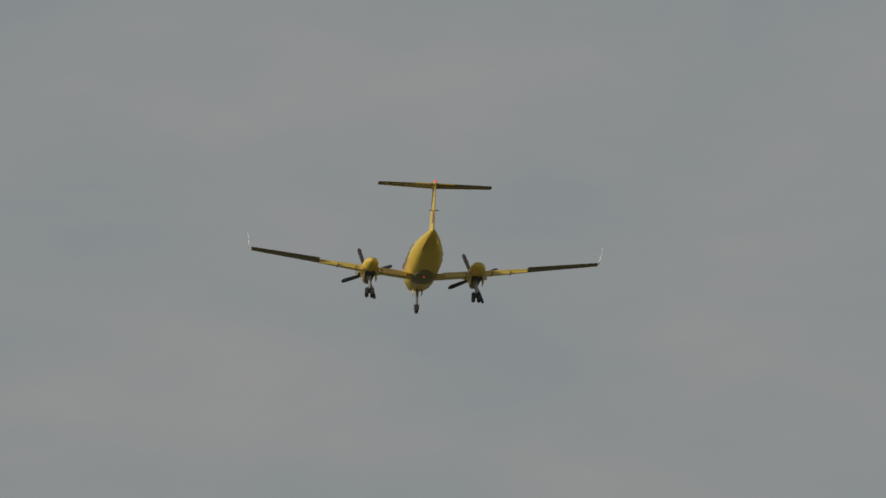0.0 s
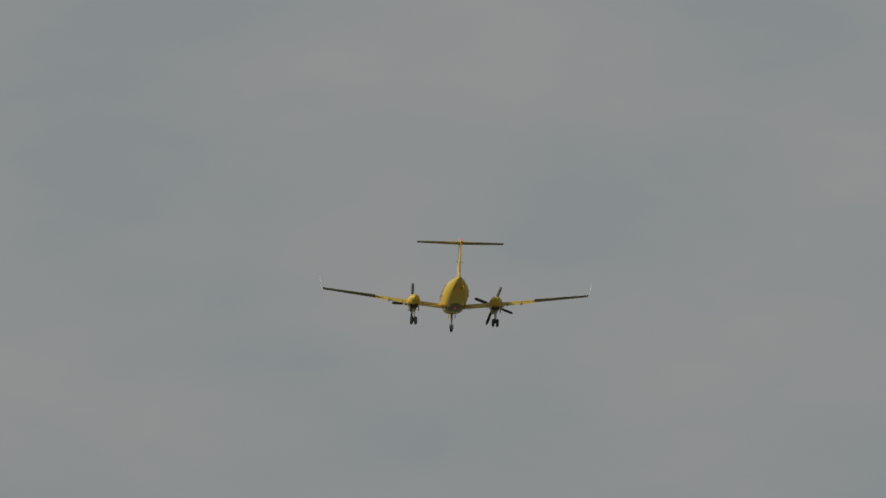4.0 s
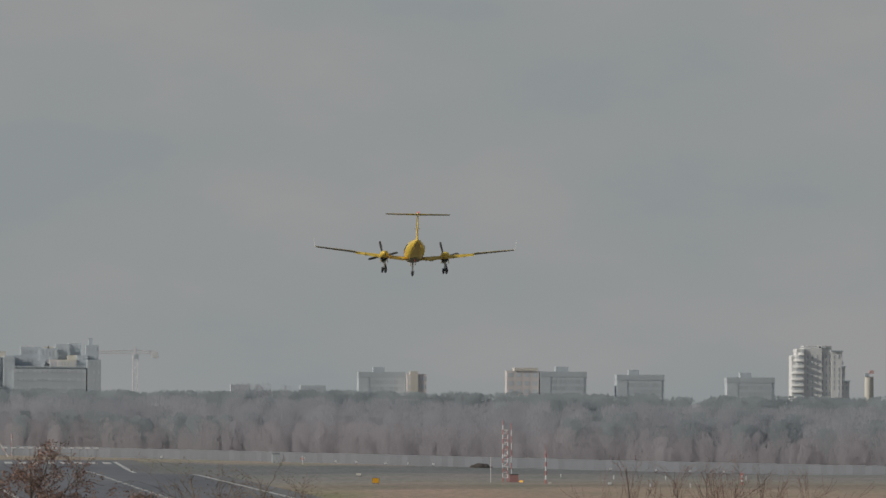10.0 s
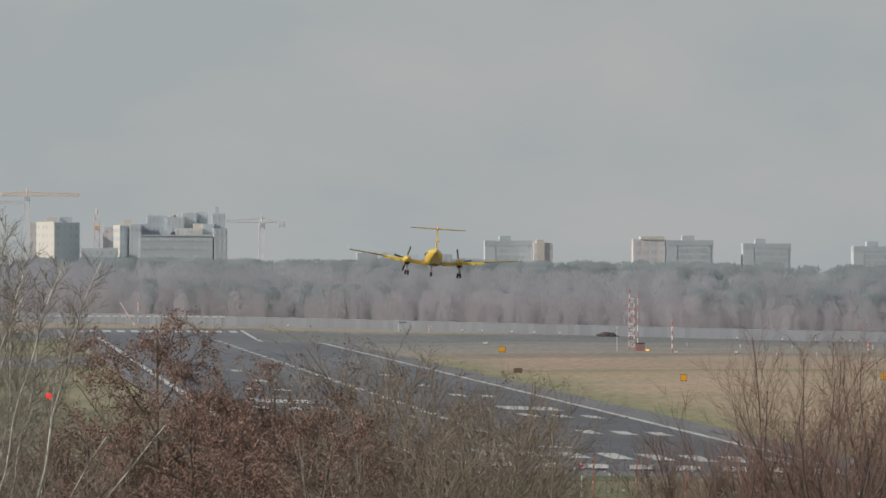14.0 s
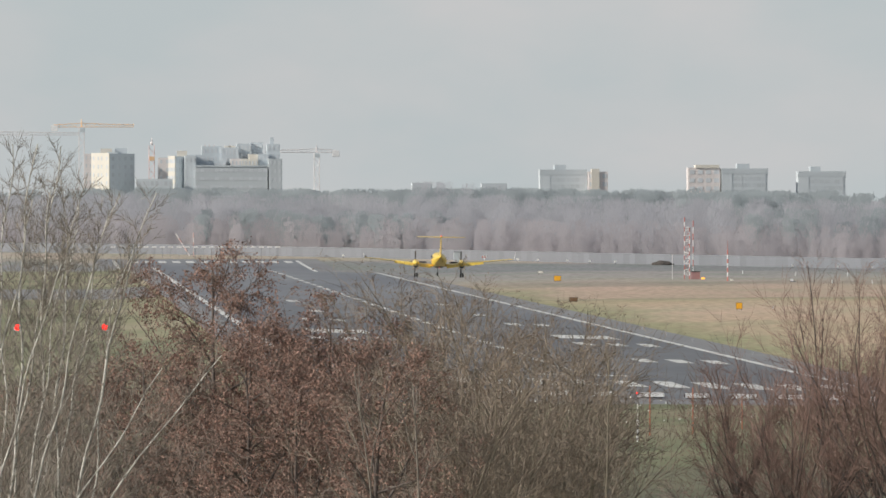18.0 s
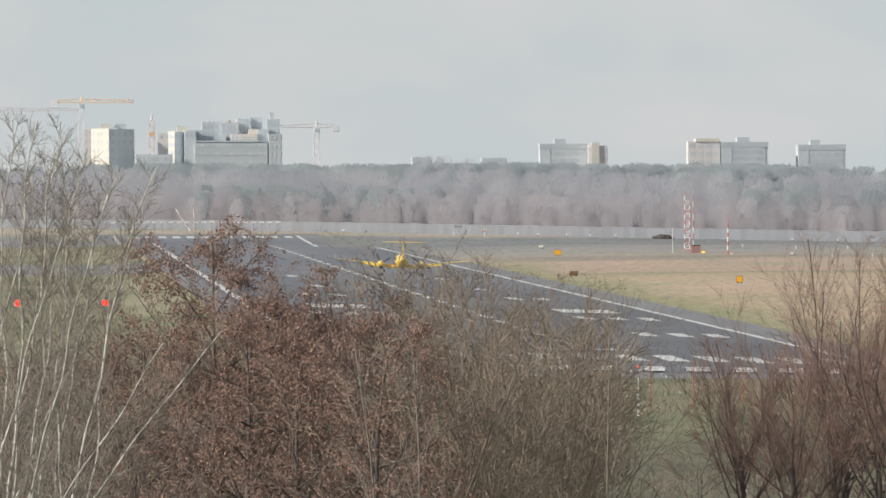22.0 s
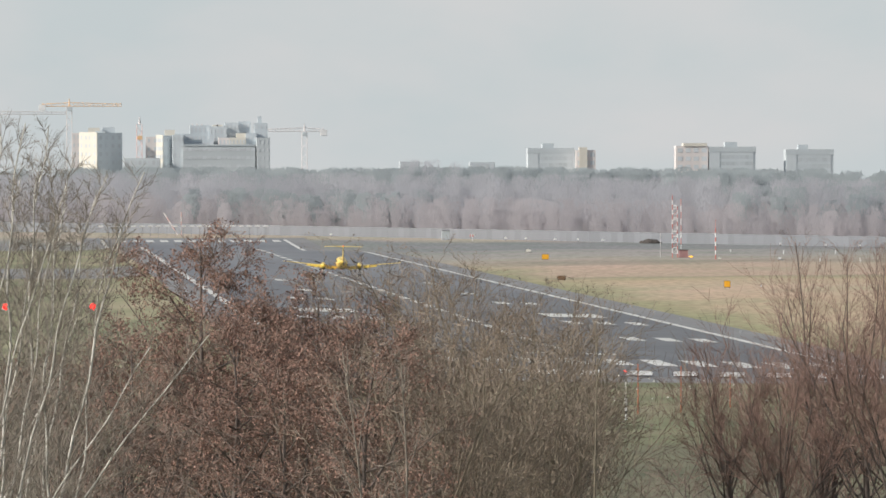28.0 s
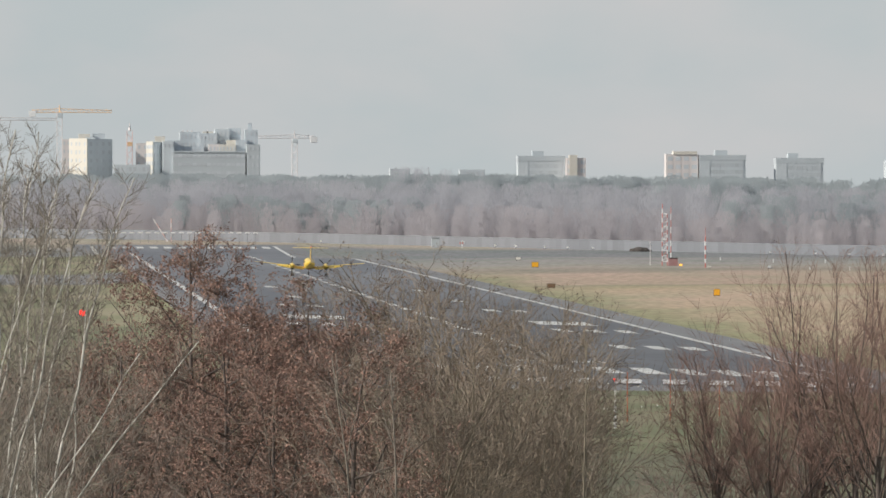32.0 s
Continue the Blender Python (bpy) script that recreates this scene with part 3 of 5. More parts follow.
        part("axle", rod((nx - 0.22, 0, 0.17), (nx + 0.22, 0, 0.17), 0.04), M_METAL, gear)
        part("torque_link", rod((nx, -0.10, 0.62), (nx, -0.16, 0.34), 0.035), M_METAL, gear)
        for w in (-1, 1):
            bm = rod((nx + w * 0.045, 0, 0.17), (nx + w * 0.225, 0, 0.17), 0.27, sides=20)
            bmesh.ops.bevel(bm, geom=[e for e in bm.edges if e.is_manifold and abs((e.verts[0].co - e.verts[1].co).x) < 0.01], offset=0.05, segments=2, affect="EDGES")
            tyre = part("tyre", bm, M_TYRE, gear)
            part("rim", rod((nx + w * 0.06, 0, 0.17), (nx + w * 0.235, 0, 0.17), 0.12, sides=12), M_METAL, tyre)
            bm = bmesh.new()
            loft(bm, [[(nx + w * 0.28, 0.72, nz - 0.30), (nx + w * 0.31, 0.72, nz - 0.30), (nx + w * 0.34, 0.72, nz - 0.66), (nx + w * 0.31, 0.72, nz - 0.66)],
                      [(nx + w * 0.28, -0.40, nz - 0.30), (nx + w * 0.31, -0.40, nz - 0.30), (nx + w * 0.34, -0.30, nz - 0.62), (nx + w * 0.31, -0.30, nz - 0.62)]])
            part("gear_door", bm, M_YELLOW, gear)
    # nose gear
    gear = part("nose_strut", rod((0, 4.75, 1.25), (0, 4.95, 0.27), 0.075, 0.06), M_METAL, plane, "bare metal nose gear strut")
    part("torque_link", rod((0, 4.68, 0.95), (0, 4.78, 0.46), 0.035), M_METAL, gear)
    part("drag_brace", rod((0, 4.2, 1.10), (0, 4.86, 0.66), 0.03), M_METAL, gear)
    bm = rod((-0.09, 4.98, 0.20), (0.09, 4.98, 0.20), 0.25, sides=20)
    bmesh.ops.bevel(bm, geom=[e for e in bm.edges if e.is_manifold and abs((e.verts[0].co - e.verts[1].co).x) < 0.01], offset=0.04, segments=2, affect="EDGES")
    part("nose_tyre", bm, M_TYRE, gear)
    for w in (-1, 1):
        part("nose_fork", box(w * 0.12 - 0.015, w * 0.12 + 0.015, 4.90, 5.04, 0.16, 0.46, 0.01), M_METAL, gear)
        part("nose_door", box(w * 0.22 - 0.015, w * 0.22 + 0.015, 4.2, 5.2, 0.86, 1.16, 0.01), M_YELLOW, gear)
    bm = bmesh.new()
    bmesh.ops.create_uvsphere(bm, u_segments=8, v_segments=6, radius=0.08, matrix=Matrix.Translation((0, 4.95, 0.85)))
    part("landing_light", bm, M_PALE, gear)
    # propellers turn on their nacelles
    props = []
    for s in (-1, 1):
        hub = smooth(part("propeller", loft(bmesh.new(), [ellipse_ring(y, 0, r, r, 14) for y, r in ((-0.12, 0.20), (0.05, 0.21), (0.22, 0.15), (0.38, 0.03))]), M_METAL, plane, "bright metal spinner with four black blades"))
        for k in range(4):
            bm = bmesh.new()
            loft(bm, [[(c * math.cos(tw), -c * math.sin(tw), r), (0.02, 0.03, r), (-c * math.cos(tw), c * math.sin(tw), r), (-0.02, -0.03, r)]
                      for r, c, tw in ((0.16, 0.05, 0.9), (0.40, 0.10, 0.8), (0.85, 0.11, 0.55), (1.22, 0.10, 0.42), (1.335, 0.05, 0.38))])
            bl = part("blade", bm, M_BLADE, hub)
            bl.matrix_basis = pose(0, 0, 0, 0, 90 * k, 0)
        props.append((hub, s * 2.66))
    return plane, props


aircraft, propellers = build_aircraft()

# ---- fence at the far side of the airfield ----
FENCE_A, FENCE_B = Vector((-60, 3560, 0)), Vector((330, 2870, 0))


def fence_point(s):
    p = FENCE_A.lerp(FENCE_B, s)
    p.z = ground_z(p.y)
    return p


fence = empty("perimeter_fence")
tagged(fence, "long pale grey concrete panel fence before the woods", "fence", kind="structure")
fence_len = (FENCE_B - FENCE_A).length
fence_dir = (FENCE_B - FENCE_A).normalized()
fence_yaw = math.degrees(math.atan2(fence_dir.y, fence_dir.x))
PANEL = 2.6
panel_mesh, post_mesh = None, None
for k in range(int(fence_len / PANEL)):
    p = fence_point((k + 0.5) * PANEL / fence_len)
    hgt = random.uniform(-0.05, 0.05)
    if panel_mesh is None:
        first = part("fence_panel", box(-1.25, 1.25, -0.06, 0.06, 0.0, 2.5), M_FENCE, fence)
        second = part("fence_post", box(-0.08, 0.08, -0.064, 0.12, 0.0, 2.53), M_FENCE, fence)
        panel_mesh, post_mesh = first.data, second.data
    else:
        first, second = new("fence_panel", panel_mesh), new("fence_post", post_mesh)
        first.parent = second.parent = fence
    first.matrix_basis = pose(p.x, p.y, p.z + hgt, 0, 0, fence_yaw)
    q = fence_point(k * PANEL / fence_len)
    second.matrix_basis = pose(q.x, q.y, q.z, 0, 0, fence_yaw)

# ---- woods behind the fence ----


def flatten_shading(ob, normals):
    """Overrides the normals so that light and shade in the woods stay flat, as in haze."""
    smooth(ob)
    ob.data.normals_split_custom_set_from_vertices(normals)
    return ob


def woods(name, count, near, far, hmin, hmax, mat, label, s0=0.0, s1=1.0, seed=1, low=0.15, slivers=270, tall=1.1, wide=0.075, spread=0.22):
    """Trees whose crowns are many fine upright slivers of twig, or short tufts of needles."""
    rnd = random.Random(seed)
    verts, faces, normals = [], [], []
    back = Vector((-fence_dir.y, fence_dir.x, 0))
    if back.y < 0:
        back = -back
    for n in range(count):
        p = fence_point(s0 + (s1 - s0) * ((n * 0.618034 + rnd.uniform(0, 0.6 / count ** 0.5)) % 1.0)) + back * (near + (far - near) * rnd.random())
        p.z = ground_z(p.y) - 0.1
        h = rnd.uniform(hmin, hmax)
        w = h * spread * rnd.uniform(0.8, 1.25)
        # one normal per tree, up and towards the camera, evens out its shading
        tone = Vector((rnd.uniform(-0.06, 0.18), rnd.uniform(-0.85, -0.6), rnd.uniform(0.5, 0.75))).normalized()

        def sliver(a, b, t0):
            i = len(verts)
            g = rnd.uniform(-0.9, 0.9)
            c = Vector((math.cos(g), math.sin(g), 0)) * t0
            verts.extend((a - c, a + c, b))
            normals.extend((tone, tone, tone))
            faces.append((i, i + 1, i + 2))

        top = p + Vector((rnd.uniform(-0.4, 0.4), rnd.uniform(-0.4, 0.4), h))
        sliver(p, p.lerp(top, 0.9), 0.10)
        for k in range(slivers):
            s = low + (0.97 - low) * rnd.random() ** 0.85
            mid = (low + 1.0) * 0.52
            rr = w * math.sqrt(max(0.04, 1 - ((s - mid) / (1.02 - mid)) ** 2)) * math.sqrt(rnd.random())
            g = rnd.uniform(0, 6.283)
            c = p.lerp(top, s) + Vector((math.cos(g) * rr, math.sin(g) * rr, 0))
            e = tall * rnd.uniform(0.6, 1.4)
            sway = Vector((rnd.gauss(0, 0.35), rnd.gauss(0, 0.35), 1)).normalized()
            d = c + sway * e
            d.z = min(d.z, p.z + h * rnd.uniform(0.97, 1.03))
            sliver(c, d, wide * rnd.uniform(0.7, 1.5))
    return tagged(flatten_shading(raw(name, verts, faces, mat), normals), label, "woods", kind="stuff")


woods("pine_woods", 620, 60, 130, 14.6, 17.2, M_HAZED_PINE, "green pine woods behind bare trees, paled by painted haze", seed=3, low=0.45, slivers=600, tall=0.7, wide=0.14)
woods("pine_stand", 55, 14, 40, 9.5, 12.0, M_HAZED_PINE, "low stand of young pines among bare trees", 0.24, 0.37, seed=8, low=0.3, slivers=500, tall=0.7, wide=0.12)
woods("mixed_pines", 120, 16, 50, 10.5, 14.5, M_HAZED_PINE, "pines scattered among the bare woods", 0.55, 1.0, seed=9, low=0.42, slivers=500, tall=0.7, wide=0.12)
woods("bare_woods", 1250, 20, 85, 11.0, 15.8, M_HAZED_BARE, "leafless brown winter woods greyed by painted haze", seed=4)
woods("bare_thicket", 1250, 8, 34, 5.0, 10.5, M_HAZED_THICKET, "pinkish brown leafless thicket at the woods' edge, paled by painted haze", seed=5, low=0.02, slivers=190, tall=1.0)
woods("tall_bare_trees", 6, 60, 80, 18.0, 19.4, M_HAZED_BARE, "few tall leafless trees over the woods", 0.28, 0.305, seed=14, low=0.5, slivers=200, wide=0.05, spread=0.12)
# forest floor rising behind the fence
setting(raw("woods_floor", [tuple(fence_point(0) + Vector((4, 10, 0.1))), tuple(fence_point(1) + Vector((4, 10, 0.1))), tuple(fence_point(1) + Vector((160, 160, 9))), tuple(fence_point(0) + Vector((160, 160, 9)))], [(0, 1, 2, 3)], M_HAZED_LITTER), "leaf-strewn floor of the woods, paled by painted haze", "woods floor")

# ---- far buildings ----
# panels, roof edges and glass paled and blued to paint in the haze
M_OFFICE = material("hazed_office_panel", [(0.51, 0.555, 0.587), (0.55, 0.595, 0.625)], 0.1, 0.8, fine=0.05)
M_SLATE = material("hazed_slate_panel", [(0.495, 0.545, 0.582), (0.54, 0.59, 0.625)], 0.1, 0.8, fine=0.05)
M_FRONTWALL = material("hazed_front_panel", [(0.465, 0.505, 0.53), (0.505, 0.545, 0.57)], 0.1, 0.8, fine=0.05)
M_ROOFEDGE = material("hazed_roof_edge", [(0.455, 0.50, 0.53), (0.49, 0.535, 0.565)], 0.1, 0.7)
M_FARGLASS = material("hazed_glass_band", [(0.485, 0.53, 0.56), (0.54, 0.58, 0.61)], 0.3, 0.25, randoms=0.06)
# red with the distance haze put into its colour
M_HAZEDRED = material("hazed_red_paint", [(0.58, 0.40, 0.385), (0.64, 0.45, 0.43)], 1.5, 0.6, fine=0.08)
FAR = 4500.0


# turn and rise are pixel positions: far things are placed to fit the camera's view
def far_x(turn, dist=FAR):
    return (turn + 4) / 23500 * dist


def far_z(rise, dist=FAR):
    return EYE[2] + (299 - rise) / 23500 * dist


def block(parent, name, x0, x1, y0, y1, z1, mat, storeys=True, bays=0, z0=-2.0, win=(0.62, 0.5), side=True):
    """A slab of a building, with a row of windows for each storey."""
    wall = part(name, box(x0, x1, y0, y1, z0, z1), mat, parent)
    if storeys:
        n = max(1, int((z1 - 12) / 2.8))
        bays = bays or max(2, int((x1 - x0) / 3.2))
        w = (x1 - x0) / bays
        me = None
        for i in range(n):
            z = z1 - 0.8 - 2.8 * i
            for k in range(bays):
                if me is None:
                    ob = part("window", box(-w * win[0] / 2, w * win[0] / 2, -0.08, 0.06, -2.8 * win[1], 0), M_WINDOW, wall)
                    me = ob.data
                else:
                    ob = new("window", me)
                    ob.parent = wall
                ob.matrix_basis = pose(x0 + w * (k + 0.5), y0, z)
    return wall


def house(name, label):
    return tagged(empty(name), label, "building", "far buildings")


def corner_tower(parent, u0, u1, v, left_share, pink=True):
    """A tower that turns one corner to the airfield: sun and shade are painted on its faces as white and grey, each
    with its windows.
    """
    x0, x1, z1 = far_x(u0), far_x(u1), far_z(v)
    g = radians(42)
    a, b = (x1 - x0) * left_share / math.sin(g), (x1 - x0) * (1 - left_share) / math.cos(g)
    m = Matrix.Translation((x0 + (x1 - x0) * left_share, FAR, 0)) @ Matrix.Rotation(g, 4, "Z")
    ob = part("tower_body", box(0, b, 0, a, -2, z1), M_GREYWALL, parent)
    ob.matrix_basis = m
    skin = part("sunlit_face", box(-0.25, 0.0, 0.1, a - 0.1, -2, z1 + 0.2), M_WALL, parent, "face painted white as sunlit")
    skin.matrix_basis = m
    n = max(2, int((z1 - 12) / 2.8))
    for i in range(n):
        z = z1 - 1.0 - 2.8 * i
        for k in (0.14, 0.42, 0.60, 0.86):
            part("window", box(-0.33, -0.2, a * k - 0.30, a * k + 0.30, z - 1.3, z), M_WINDOW, skin)
        for k in range(4):
            part("window", box(b * (k + 0.3) / 4, b * (k + 0.7) / 4, -0.08, 0.06, z - 1.3, z), M_WINDOW, ob)
    return z1


def slab_house(u0, u1, v, penthouse, dist, mat, label):
    """A long flat-roofed block with continuous window bands."""
    ob = house("office_block", label)
    x0, x1, z1 = far_x(u0, dist), far_x(u1, dist), far_z(v, dist)
    wall = part("wall", box(x0, x1, dist, dist + 14, -2, z1), mat, ob)
    part("roof_edge", box(x0 - 0.1, x1 + 0.1, dist - 0.22, dist + 14.1, z1 - 1.6, z1 + 0.3), M_ROOFEDGE, ob)
    a, b = penthouse
    part("penthouse", box(far_x(a, dist), far_x(b, dist), dist + 3, dist + 11, z1 + 0.3, z1 + 1.9), M_ROOFEDGE, ob)
    n = 7
    w = (x1 - x0) * 0.72 / n
    part("end_wall", box(x0 - 0.05, x0 + (x1 - x0) * 0.22, dist - 0.15, dist + 0.3, -2, z1 - 1.65), M_OFFICE, ob)
    for i in range(5):
        # pale spandrels run between the window bands
        z = z1 - 1.7 - 2.2 * i
        part("spandrel", box(x0 + (x1 - x0) * 0.24, x1 - 0.9, dist - 0.14, dist + 0.1, z - 0.85, z - 0.05), M_OFFICE, wall)
    for i in range(5):
        z = z1 - 2.56 - 2.2 * i
        for k in range(n):
            xx = x0 + (x1 - x0) * 0.24 + w * k
            part("window", box(xx + 0.08, xx + w - 0.08, dist - 0.1, dist + 0.1, z - 1.25, z), M_FARGLASS, wall)
    return ob


slab_house(952, 1034, 279, (978, 998), 4500, M_OFFICE, "grey flat-roofed office block behind the woods, paled by painted haze")
slab_house(1274, 1356, 277, (1302, 1324), 4500, M_OFFICE, "grey office block with window bands behind the woods, paled by painted haze")
slab_house(1410, 1494, 282, (1432, 1450), 4500, M_OFFICE, "grey office block with darker roof edge, paled by painted haze")
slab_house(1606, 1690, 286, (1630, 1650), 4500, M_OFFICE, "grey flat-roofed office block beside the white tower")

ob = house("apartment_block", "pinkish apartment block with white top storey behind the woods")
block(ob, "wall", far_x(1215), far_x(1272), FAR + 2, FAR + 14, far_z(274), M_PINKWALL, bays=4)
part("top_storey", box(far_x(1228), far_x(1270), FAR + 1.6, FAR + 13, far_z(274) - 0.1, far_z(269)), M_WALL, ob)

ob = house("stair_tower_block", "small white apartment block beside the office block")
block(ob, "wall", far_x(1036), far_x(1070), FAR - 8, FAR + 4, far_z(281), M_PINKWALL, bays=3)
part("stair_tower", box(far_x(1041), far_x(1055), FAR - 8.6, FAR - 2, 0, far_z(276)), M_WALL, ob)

# white stepped residential tower
tower = house("residential_tower", "white stepped residential tower with rounded balconies")
TD = 4450.0
M_TOWER = material("white_tower_render", [(0.72, 0.725, 0.715), (0.77, 0.775, 0.765)], 0.1, 0.7, fine=0.05)


def tower_x(k):
    return far_x(1529 + k / 3, TD)


def tower_z(k):
    return far_z(192 + k / 3, TD)


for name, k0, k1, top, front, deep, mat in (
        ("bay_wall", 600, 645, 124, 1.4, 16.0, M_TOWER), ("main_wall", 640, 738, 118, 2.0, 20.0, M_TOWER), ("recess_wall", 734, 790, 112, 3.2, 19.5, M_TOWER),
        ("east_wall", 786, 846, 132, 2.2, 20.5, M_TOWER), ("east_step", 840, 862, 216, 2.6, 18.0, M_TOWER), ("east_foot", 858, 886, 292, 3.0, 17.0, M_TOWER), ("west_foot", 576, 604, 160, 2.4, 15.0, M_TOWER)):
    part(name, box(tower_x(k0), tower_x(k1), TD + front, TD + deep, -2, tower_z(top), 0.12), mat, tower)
part("roof_canopy", box(tower_x(640), tower_x(790), TD + 2.5, TD + 15, tower_z(112), tower_z(106)), M_TOWER, tower)
part("roof_house", box(tower_x(735), tower_x(757), TD + 2.6, TD + 9, tower_z(120), tower_z(108)), M_OFFICE, tower)
for k0, k1, level in ((838, 866, 216), (856, 890, 292), (786, 850, 132)):
    part("terrace_edge", box(tower_x(k0), tower_x(k1), TD + 1.6, TD + 3.4, tower_z(level) - 0.35, tower_z(level) + 0.1, 0.05), M_OFFICE, tower)
for i in range(9):
    # rounded balconies widen the west bay from storey to storey
    k = (606, 588, 584, 574, 572, 568, 565, 564, 563)[i]
    level = tower_z(158 + 33 * i)
    bm = bmesh.new()
    n, wide = 10, tower_x(640) - tower_x(k)
    ring = [(tower_x(640) - wide * math.sin(0.5 * math.pi * j / n), TD + 2.2 - 1.9 * math.cos(0.5 * math.pi * j / n)) for j in range(n + 1)]
    loft(bm, [[(x, yy, z) for x, yy in ring + [(tower_x(640), TD + 2.2)]] for z in (level, level + 0.85)])
    part("balcony", bm, M_TOWER, tower)
    part("loggia", box(tower_x(k + 26), tower_x(638), TD + 1.25, TD + 1.5, level + 0.9, level + 1.75), M_FARGLASS, tower)
for i in range(9):
    level = tower_z(176 + 33 * i)
    for k, w, mat in ((662, 12, M_WINDOW), (687, 20, M_FARGLASS), (712, 10, M_WINDOW), (742, 16, M_FARGLASS), (764, 22, M_WINDOW), (782, 8, M_FARGLASS), (802, 10, M_WINDOW), (828, 14, M_FARGLASS), (850, 10, M_WINDOW), (872, 12, M_FARGLASS)):
        if (k == 850 and i < 1) or (k == 872 and i < 4) or (i + k) % 7 == 3:
            continue
        front = 3.05 if 734 < k < 790 else (1.9 if k < 734 else (2.1 if k < 846 else (2.5 if k < 860 else 2.9)))
        part("window", box(tower_x(k) - w / 80, tower_x(k) + w / 80, TD + front, TD + front + 0.2, level, level + 1.25), mat, tower)
# slender white stack; its dark red head is paled to paint in haze
stack = tagged(empty("water_stack"), "slender white stack with grey and red head paled by painted haze", "stack")
part("shaft", rod((far_x(1858), FAR, -2), (far_x(1858), FAR, far_z(282)), 1.7, 1.5, 14), M_WALL, stack)
part("head", box(far_x(1850), far_x(1858), FAR - 1.5, FAR + 1, far_z(282), far_z(276)), M_ROOFEDGE, stack)
part("head_cap", box(far_x(1858), far_x(1866), FAR - 1.5, FAR + 1, far_z(277), far_z(271)), M_HAZEDRED, stack)

# cluster of apartment houses
ob = house("apartment_tower", "apartment tower with sunlight painted white and shade painted grey")
block(ob, "pink_wing", far_x(145), far_x(160), FAR + 12, FAR + 24, far_z(249), M_PINKWALL, bays=2, win=(0.3, 0.4))
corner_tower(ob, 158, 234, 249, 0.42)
part("roof_house", box(far_x(174), far_x(194), FAR + 7, FAR + 14, far_z(249.2), far_z(240)), M_WALL, ob)
part("lift_core", box(far_x(199), far_x(221), FAR + 9, FAR + 16, far_z(249.2), far_z(239)), M_SLATE, ob)
part("roof_step", box(far_x(186), far_x(204), FAR + 6, FAR + 9, far_z(249.2), far_z(246)), M_GREYWALL, ob)

ob = house("apartment_house", "apartment house with sunlit side painted white and pinkish wall")
block(ob, "pink_wing", far_x(276), far_x(297), FAR + 9, FAR + 18, far_z(256), M_PINKWALL, bays=2, win=(0.3, 0.4))
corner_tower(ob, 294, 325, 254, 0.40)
part("roof_house", box(far_x(309), far_x(327), FAR + 4, FAR + 9, far_z(254.2), far_z(244)), M_WALL, ob)
part("roof_rail", box(far_x(296), far_x(309), FAR + 4.2, FAR + 8.8, far_z(254.2), far_z(252.5)), M_GREYWALL, ob)

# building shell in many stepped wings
ob = house("long_building", "long grey building shell with many window bays, paled by painted haze")
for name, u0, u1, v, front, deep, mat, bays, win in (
        ("end_wing", 322, 342, 253, -8.0, 12.0, M_OFFICE, 3, (0.4, 0.4)), ("front_wing", 340, 468, 272, -10.0, 8.0, M_FRONTWALL, 15, (0.88, 0.36)),
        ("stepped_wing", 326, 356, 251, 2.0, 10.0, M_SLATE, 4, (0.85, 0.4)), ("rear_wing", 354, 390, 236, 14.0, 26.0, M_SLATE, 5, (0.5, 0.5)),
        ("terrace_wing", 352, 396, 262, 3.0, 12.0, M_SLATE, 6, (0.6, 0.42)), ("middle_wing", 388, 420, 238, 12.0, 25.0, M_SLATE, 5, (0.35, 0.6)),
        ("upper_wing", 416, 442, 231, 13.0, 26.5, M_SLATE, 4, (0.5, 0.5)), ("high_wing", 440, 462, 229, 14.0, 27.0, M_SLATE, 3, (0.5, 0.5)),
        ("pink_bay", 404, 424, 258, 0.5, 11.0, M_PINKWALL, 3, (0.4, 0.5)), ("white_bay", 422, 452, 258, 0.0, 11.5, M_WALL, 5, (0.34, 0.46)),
        ("shaded_wing", 452, 472, 250, 1.0, 12.5, M_SLATE, 3, (0.5, 0.45)), ("core_wing", 470, 494, 258, -10.5, 20.0, M_FRONTWALL, 3, (0.4, 0.45)),
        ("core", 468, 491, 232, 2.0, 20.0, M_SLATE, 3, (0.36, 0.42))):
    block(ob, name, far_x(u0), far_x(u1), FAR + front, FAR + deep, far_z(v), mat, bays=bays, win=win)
part("white_top", box(far_x(436), far_x(456), FAR + 3, FAR + 11, far_z(258), far_z(250)), M_WALL, ob)
part("parapet", box(far_x(339), far_x(469), FAR - 10.3, FAR - 9.6, far_z(272.2), far_z(270)), M_OFFICE, ob)
part("roof_mast", box(far_x(474), far_x(481), FAR + 8, FAR + 12, far_z(232.2), far_z(220)), M_SLATE, ob)
part("roof_plant", box(far_x(395), far_x(413), FAR + 15, FAR + 22, far_z(238.2), far_z(235)), M_WALL, ob)
for u in (358, 366, 374, 402, 444, 452):
    part("formwork_post", box(far_x(u), far_x(u) + 0.5, FAR + 15, FAR + 15.5, far_z(240), far_z(228 if u > 440 else 233)), M_CRANEGREY, ob)
block(ob, "low_link", far_x(236), far_x(300), FAR - 16, FAR - 4, far_z(294), M_GREYWALL, bays=8)
ob = house("distant_flats", "row of flats just above the tree line, paled by painted haze")
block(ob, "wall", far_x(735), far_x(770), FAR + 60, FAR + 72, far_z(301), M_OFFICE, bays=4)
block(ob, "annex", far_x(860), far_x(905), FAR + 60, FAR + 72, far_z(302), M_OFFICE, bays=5)


